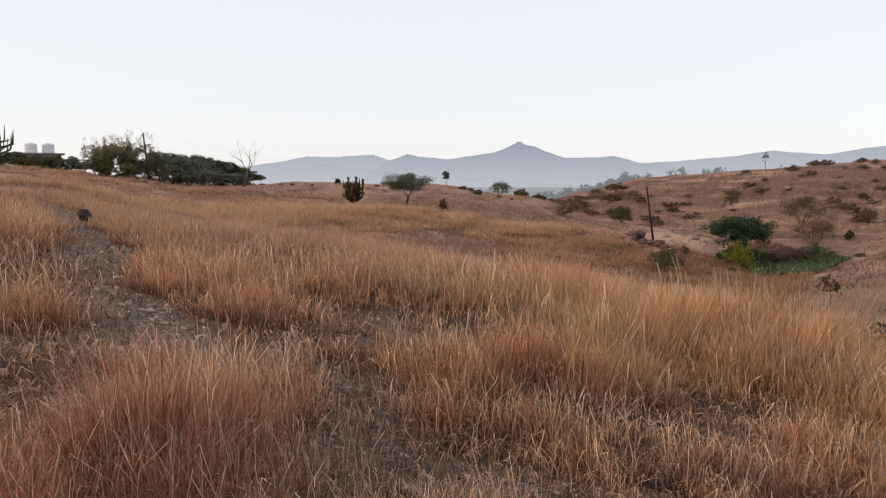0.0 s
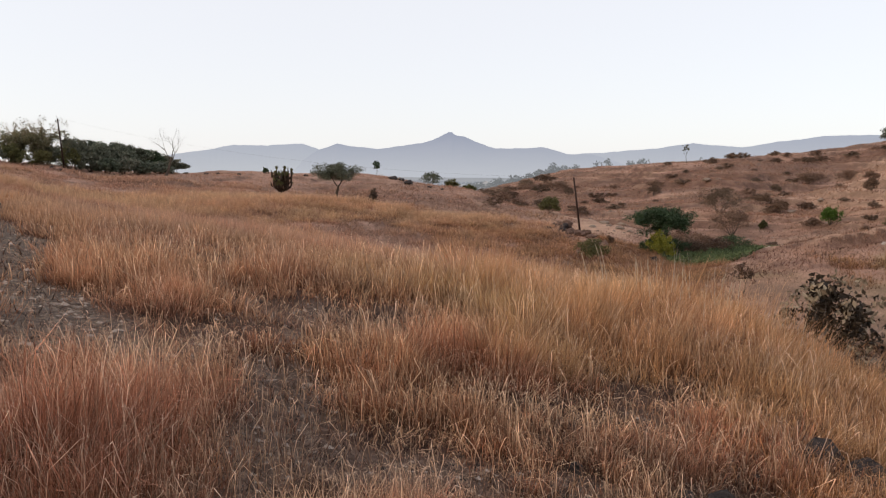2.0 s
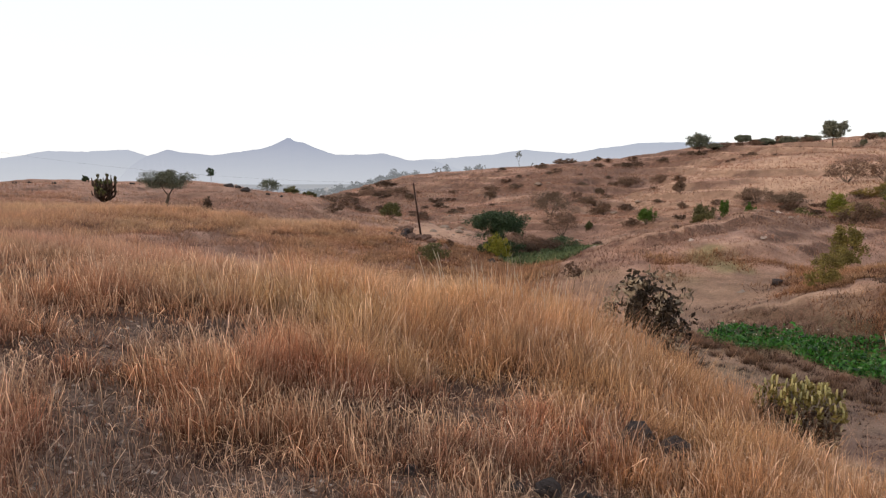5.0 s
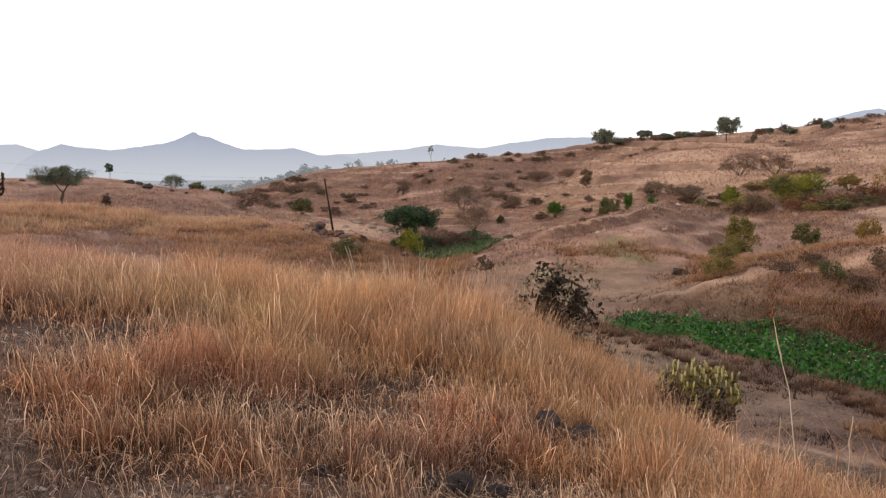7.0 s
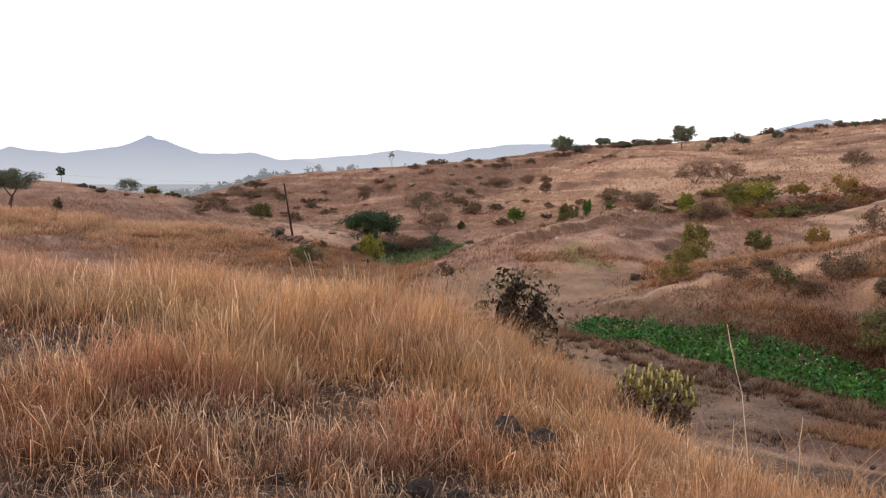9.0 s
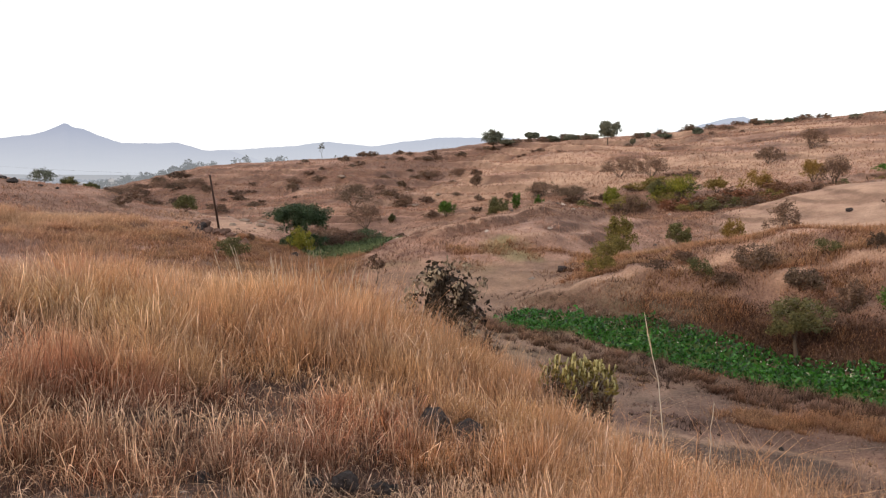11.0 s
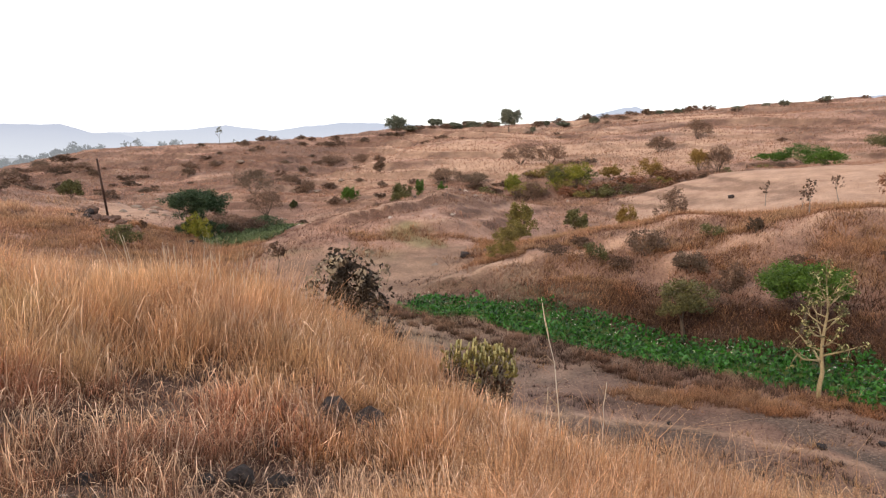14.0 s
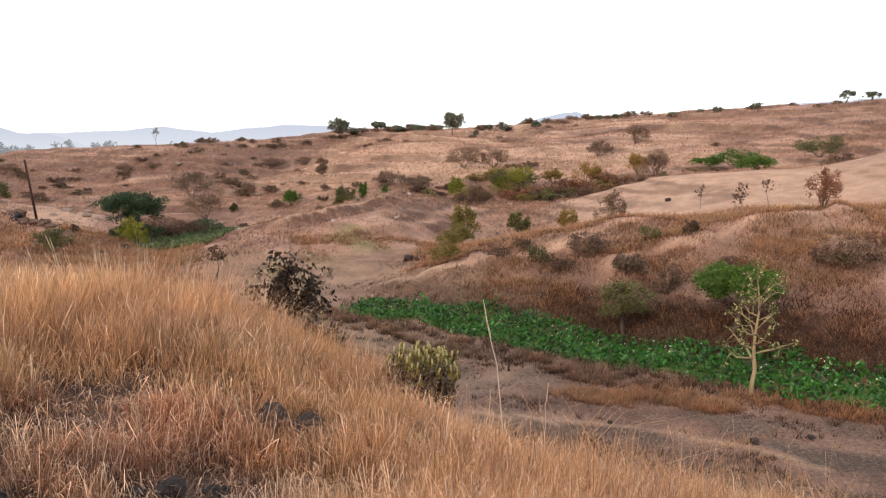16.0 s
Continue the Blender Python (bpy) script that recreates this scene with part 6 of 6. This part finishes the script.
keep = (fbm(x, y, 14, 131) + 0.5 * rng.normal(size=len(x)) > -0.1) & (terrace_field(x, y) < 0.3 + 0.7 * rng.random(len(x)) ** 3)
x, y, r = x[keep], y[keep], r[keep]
blades("hill_grass", "pinkish grass on the far hillside, paled for haze", x, y, rng.uniform(0.10, 0.42, len(x)), 0.0010 * r * rng.uniform(0.7, 1.5, len(x)), np.abs(rng.normal(size=len(x))) * 0.6, STRAW_FAR, rng, bent=False, tint=np.clip(0.6 + 0.2 * rng.normal(size=len(x)), 0, 1))

# dark rusty brush on the stream's far bank, and low scrub in lanes along the slopes
x, y, r, rng = scatter(150000, 36, 90, 27, 48, 5)
h = base_height(x, y)
want = np.maximum(0.12 * (1 - smooth(-3.0, -1.7, h)), bank(x, y))
keep = (near_line(x, y, BED) > 1.6) & (x > 25.6 + 0.008 * (y - 10) ** 2 * (y > 10)) & (ledges(x, y)[1] < 0.25) & (want * (0.55 + 0.9 * fbm(x, y, 2.4, 181)) > rng.random(len(x)) * 0.5)
x, y, r = x[keep], y[keep], r[keep]
blades("bank_brush", "dark rusty dry brush on the steep stream bank", x, y, rng.uniform(0.1, 0.5, len(x)) * (0.85 + 0.9 * fbm(x, y, 1.3, 281)), rng.uniform(0.012, 0.04, len(x)), np.abs(rng.normal(size=len(x))) * 1.5, BANK_RUST, rng, bent=False)
x, y, r, rng = scatter(330000, -24, 78, 28, 250, 15)
keep = (heath(x, y) > rng.random(len(x)) * 0.9 + 0.1) & (ledges(x, y)[1] < 0.25)
x, y, r = x[keep], y[keep], r[keep]
# scrub beyond 95 m takes the copy paled for haze
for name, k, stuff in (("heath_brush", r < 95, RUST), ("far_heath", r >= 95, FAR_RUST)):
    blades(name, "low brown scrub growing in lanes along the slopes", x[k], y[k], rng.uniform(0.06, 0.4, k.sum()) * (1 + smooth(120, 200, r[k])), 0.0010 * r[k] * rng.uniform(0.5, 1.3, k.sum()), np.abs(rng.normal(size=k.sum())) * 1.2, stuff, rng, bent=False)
x, y, rng = np.random.default_rng(37).uniform(22, 58, 70000), np.random.default_rng(38).uniform(6, 64, 70000), np.random.default_rng(39)
keep = 0.6 * ledges(x, y)[2] > rng.random(len(x)) * 0.9 + 0.08
x, y = x[keep], y[keep]
blades("ledge_brush", "rusty dry brush below the trodden ledges", x, y, rng.uniform(0.12, 0.5, len(x)), rng.uniform(0.012, 0.05, len(x)), np.abs(rng.normal(size=len(x))) * 0.8, RUST, rng, bent=False)
x, y, r, rng = scatter(30000, 34, 80, 31, 56, 55)
h = base_height(x, y) + 0.5 * fbm(x, y, 3.5, 321)
keep = (smooth(-5.4, -3.8, h) * (near_line(x, y, BED) > 1.7) * smooth(-0.3, 0.25, fbm(x, y, 2.6, 349)) > rng.random(len(x)) * 0.9 + 0.05) & (terrace_field(x, y) < 0.5) & (h < 0.5) & (ledges(x, y)[1] < 0.3)
x, y, r = x[keep], y[keep], r[keep]
tufts("bank_tussocks", "golden-brown dry grass hanging over the stream bank", x, y, r, rng.uniform(0.22, 0.5, len(x)), 9, 0.008 * r, 0.0008 * r, BANK_STRAW, rng, False)
# grass down the spur's flank to the pool, and over the pasture's head
rng = np.random.default_rng(61)
x, y = rng.uniform(4, 30, 15000), rng.uniform(28, 74, 15000)
r, b = np.hypot(x, y), np.degrees(np.arctan2(x, y))
keep = (b < 27) & (r > 27) & (r < 80) & (near_line(x, y, POOL) > 3.0) & (fbm(x, y, 2.2, 353) + 0.3 * rng.normal(size=len(x)) > -0.25) & (near_line(x, y, ((20.5, 71.5), (24.5, 64.0))) > 1.2) & (near_line(x, y, RIDGE_WALK[:5]) > 7) & ((b < 13.7) | (b > 17.8) | (r < 63))
x, y, r = x[keep], y[keep], r[keep]
tufts("flank_grass", "brownish dry grass down the spur's flank", x, y, r, rng.uniform(0.25, 0.6, len(x)), 9, 0.007 * r, 0.0008 * r, BANK_STRAW, rng, False)
# round withered tussocks beside the stream, and golden patches on the valley floor
rng = np.random.default_rng(63)
x, y = rng.uniform(19.5, 25, 900), rng.uniform(11, 29, 900)
d = near_line(x, y, BED)
keep = (d > 1.9) & (d < 4.4 + fbm(x, y, 3, 355)) & (x < 25.2) & (rng.random(900) < 0.55 - 0.08 * d + 0.3 * fbm(x, y, 1.8, 357))
x, y = x[keep], y[keep]
tufts("dome_tussocks", "rounded grey-brown withered tussocks beside the stream", x, y, np.hypot(x, y), rng.uniform(0.28, 0.5, len(x)), 110, rng.uniform(0.12, 0.24, len(x)), np.full(len(x), 0.022), VALLEY_STRAW, rng, False)
x, y = rng.uniform(19, 26.5, 5000), rng.uniform(4, 15, 5000)
spot = np.maximum(1 - smooth(0.5, 1.3, near_line(x, y, ((20.4, 12.9), (21.6, 11.7), (22.6, 10.4), (22.6, 9.4))) + 0.6 * fbm(x, y, 1.2, 359)), 1 - smooth(0.3, 0.8, near_line(x, y, ((24.2, 9.0), (24.9, 7.4), (25.0, 4.5))) + 0.5 * fbm(x, y, 1.2, 361)))
keep = spot > rng.random(5000) + 0.1
x, y = x[keep], y[keep]
tufts("golden_patch", "patches of golden dry grass on the valley floor", x, y, np.hypot(x, y), rng.uniform(0.14, 0.36, len(x)), 22, np.full(len(x), 0.14), np.full(len(x), 0.02), BANK_STRAW, rng, False)
# withered tussocks along the stream's near edge and over the valley floor
x, y, r, rng = scatter(11000, 28, 90, 12, 46, 16)
d = near_line(x, y, BED)
edge = smooth(1.0, 1.5, d) * (1 - smooth(2.0, 3.6, d + fbm(x, y, 1.5, 241)))
want = np.maximum(edge, 0.75 * smooth(0.05, 0.4, fbm(x, y, 2.2, 251))) * (base_height(x, y) < -4.2) * (near_line(x, y, TRACK) > 0.8)
keep = want > rng.random(len(x))
x, y, r, edge = x[keep], y[keep], r[keep], edge[keep]
per = 14
a, fan = rng.uniform(0, 2 * np.pi, (len(x), per)), np.abs(rng.normal(size=(len(x), per)))
bx, by = (x[:, None] + 0.10 * fan * np.cos(a)).ravel(), (y[:, None] + 0.10 * fan * np.sin(a)).ravel()
tall = ((0.08 + 0.22 * rng.random(len(x)) + 0.22 * edge)[:, None] * rng.uniform(0.5, 1.1, (len(x), per))).ravel()
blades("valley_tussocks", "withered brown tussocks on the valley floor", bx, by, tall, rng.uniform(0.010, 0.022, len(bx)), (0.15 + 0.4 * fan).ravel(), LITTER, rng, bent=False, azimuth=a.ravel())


def ledge_stones():
    """Weathered stones that break out along the ledges of the low ridge."""
    rng = np.random.default_rng(25)
    n = 2600
    x, y = rng.uniform(30, 70, n), rng.uniform(34, 120, n)
    lanes = fbm(y * 0.35 - x * 0.1, base_height(x, y) * 3.2, 4.0, 191)
    keep = (np.abs(lanes - 0.12) < 0.05) & (terrace_field(x, y) < 0.3)
    x, y = x[keep], y[keep]
    n = len(x)
    base = np.array([(1, 0, 0), (0.3, 0.9, 0), (-0.8, 0.6, 0), (-0.8, -0.6, 0), (0.3, -0.9, 0), (0.25, 0.2, 0.55), (-0.35, -0.1, 0.5)])
    tri = np.array([(0, 1, 5), (1, 2, 5), (2, 6, 5), (2, 3, 6), (3, 4, 6), (4, 5, 6), (4, 0, 5)])
    v = base[None] * (1 + 0.25 * rng.normal(size=(n, 7, 1))) * (0.12 + 0.3 * rng.random(n) ** 2)[:, None, None]
    v += np.stack([x, y, height(x, y) - 0.03], 1)[:, None]
    f = (np.arange(n)[:, None, None] * 7 + tri[None]).reshape(-1, 3)
    return tagged(new("ledge_stones", make_mesh("ledge_stones", v.reshape(-1, 3), f, LOOSE_STONE)), "weathered stones along the ledges of the slope", "stones", kind="stuff")


ledge_stones()


def stream_leaves():
    """Broad floating and standing leaves that fill the stream bed."""
    rng = np.random.default_rng(6)
    n = 90000
    x, y = rng.uniform(19, 33, n), rng.uniform(-6, 38, n)
    d = near_line(x, y, BED) + 0.5 * fbm(x, y, 1.3, 51)
    keep = d < 1.7 + 0.9 * fbm(x, y, 2.6, 141)
    x, y = x[keep], y[keep]
    h = 0.06 + 0.5 * rng.random(len(x)) * np.clip(0.6 + 0.8 * fbm(x, y, 1.2, 151), 0.1, 1.4)
    c = np.stack([x, y, height(x, y) + h], 1)
    return tagged(new("stream_plants", leaves("stream_plants", c, (0.02, 0.02, 0.02), len(c), 0.095, CROP, rng, long=2.0, up=0.6)), "lush broad-leaved green plants filling the stream bed", "plants", kind="stuff")


def pool_reeds():
    rng = np.random.default_rng(8)
    n = 30000
    x, y = rng.uniform(24, 44, n), rng.uniform(55, 74, n)
    keep = near_line(x, y, POOL) + fbm(x, y, 3, 161) < 3.9
    x, y = x[keep], y[keep]
    c = np.stack([x, y, height(x, y) + 0.05 + 0.35 * rng.random(len(x))], 1)
    return tagged(new("pool_reeds", leaves("pool_reeds", c, (0.05, 0.05, 0.05), min(len(c), 14000), 0.16, REED, rng, long=3.0, up=0.9, single=True)), "green reeds and weeds choking a small pool", "reeds", kind="stuff")


stream_leaves()
# white flecks added where the stream leaves would glint
rng = np.random.default_rng(41)
x, y = rng.uniform(22, 30, 3000), rng.uniform(0, 30, 3000)
keep = near_line(x, y, BED) < 1.2
c = np.stack([x[keep], y[keep], height(x[keep], y[keep]) + 0.45 + 0.2 * rng.random(keep.sum())], 1)[:330]
tagged(new("blossoms", leaves("blossoms", c, (0.02, 0.02, 0.02), len(c), 0.045, GLINT_WHITE, rng, long=1.1)), "small white leaves standing in for glints on the stream plants", "flowers", kind="stuff")
pool_reeds()
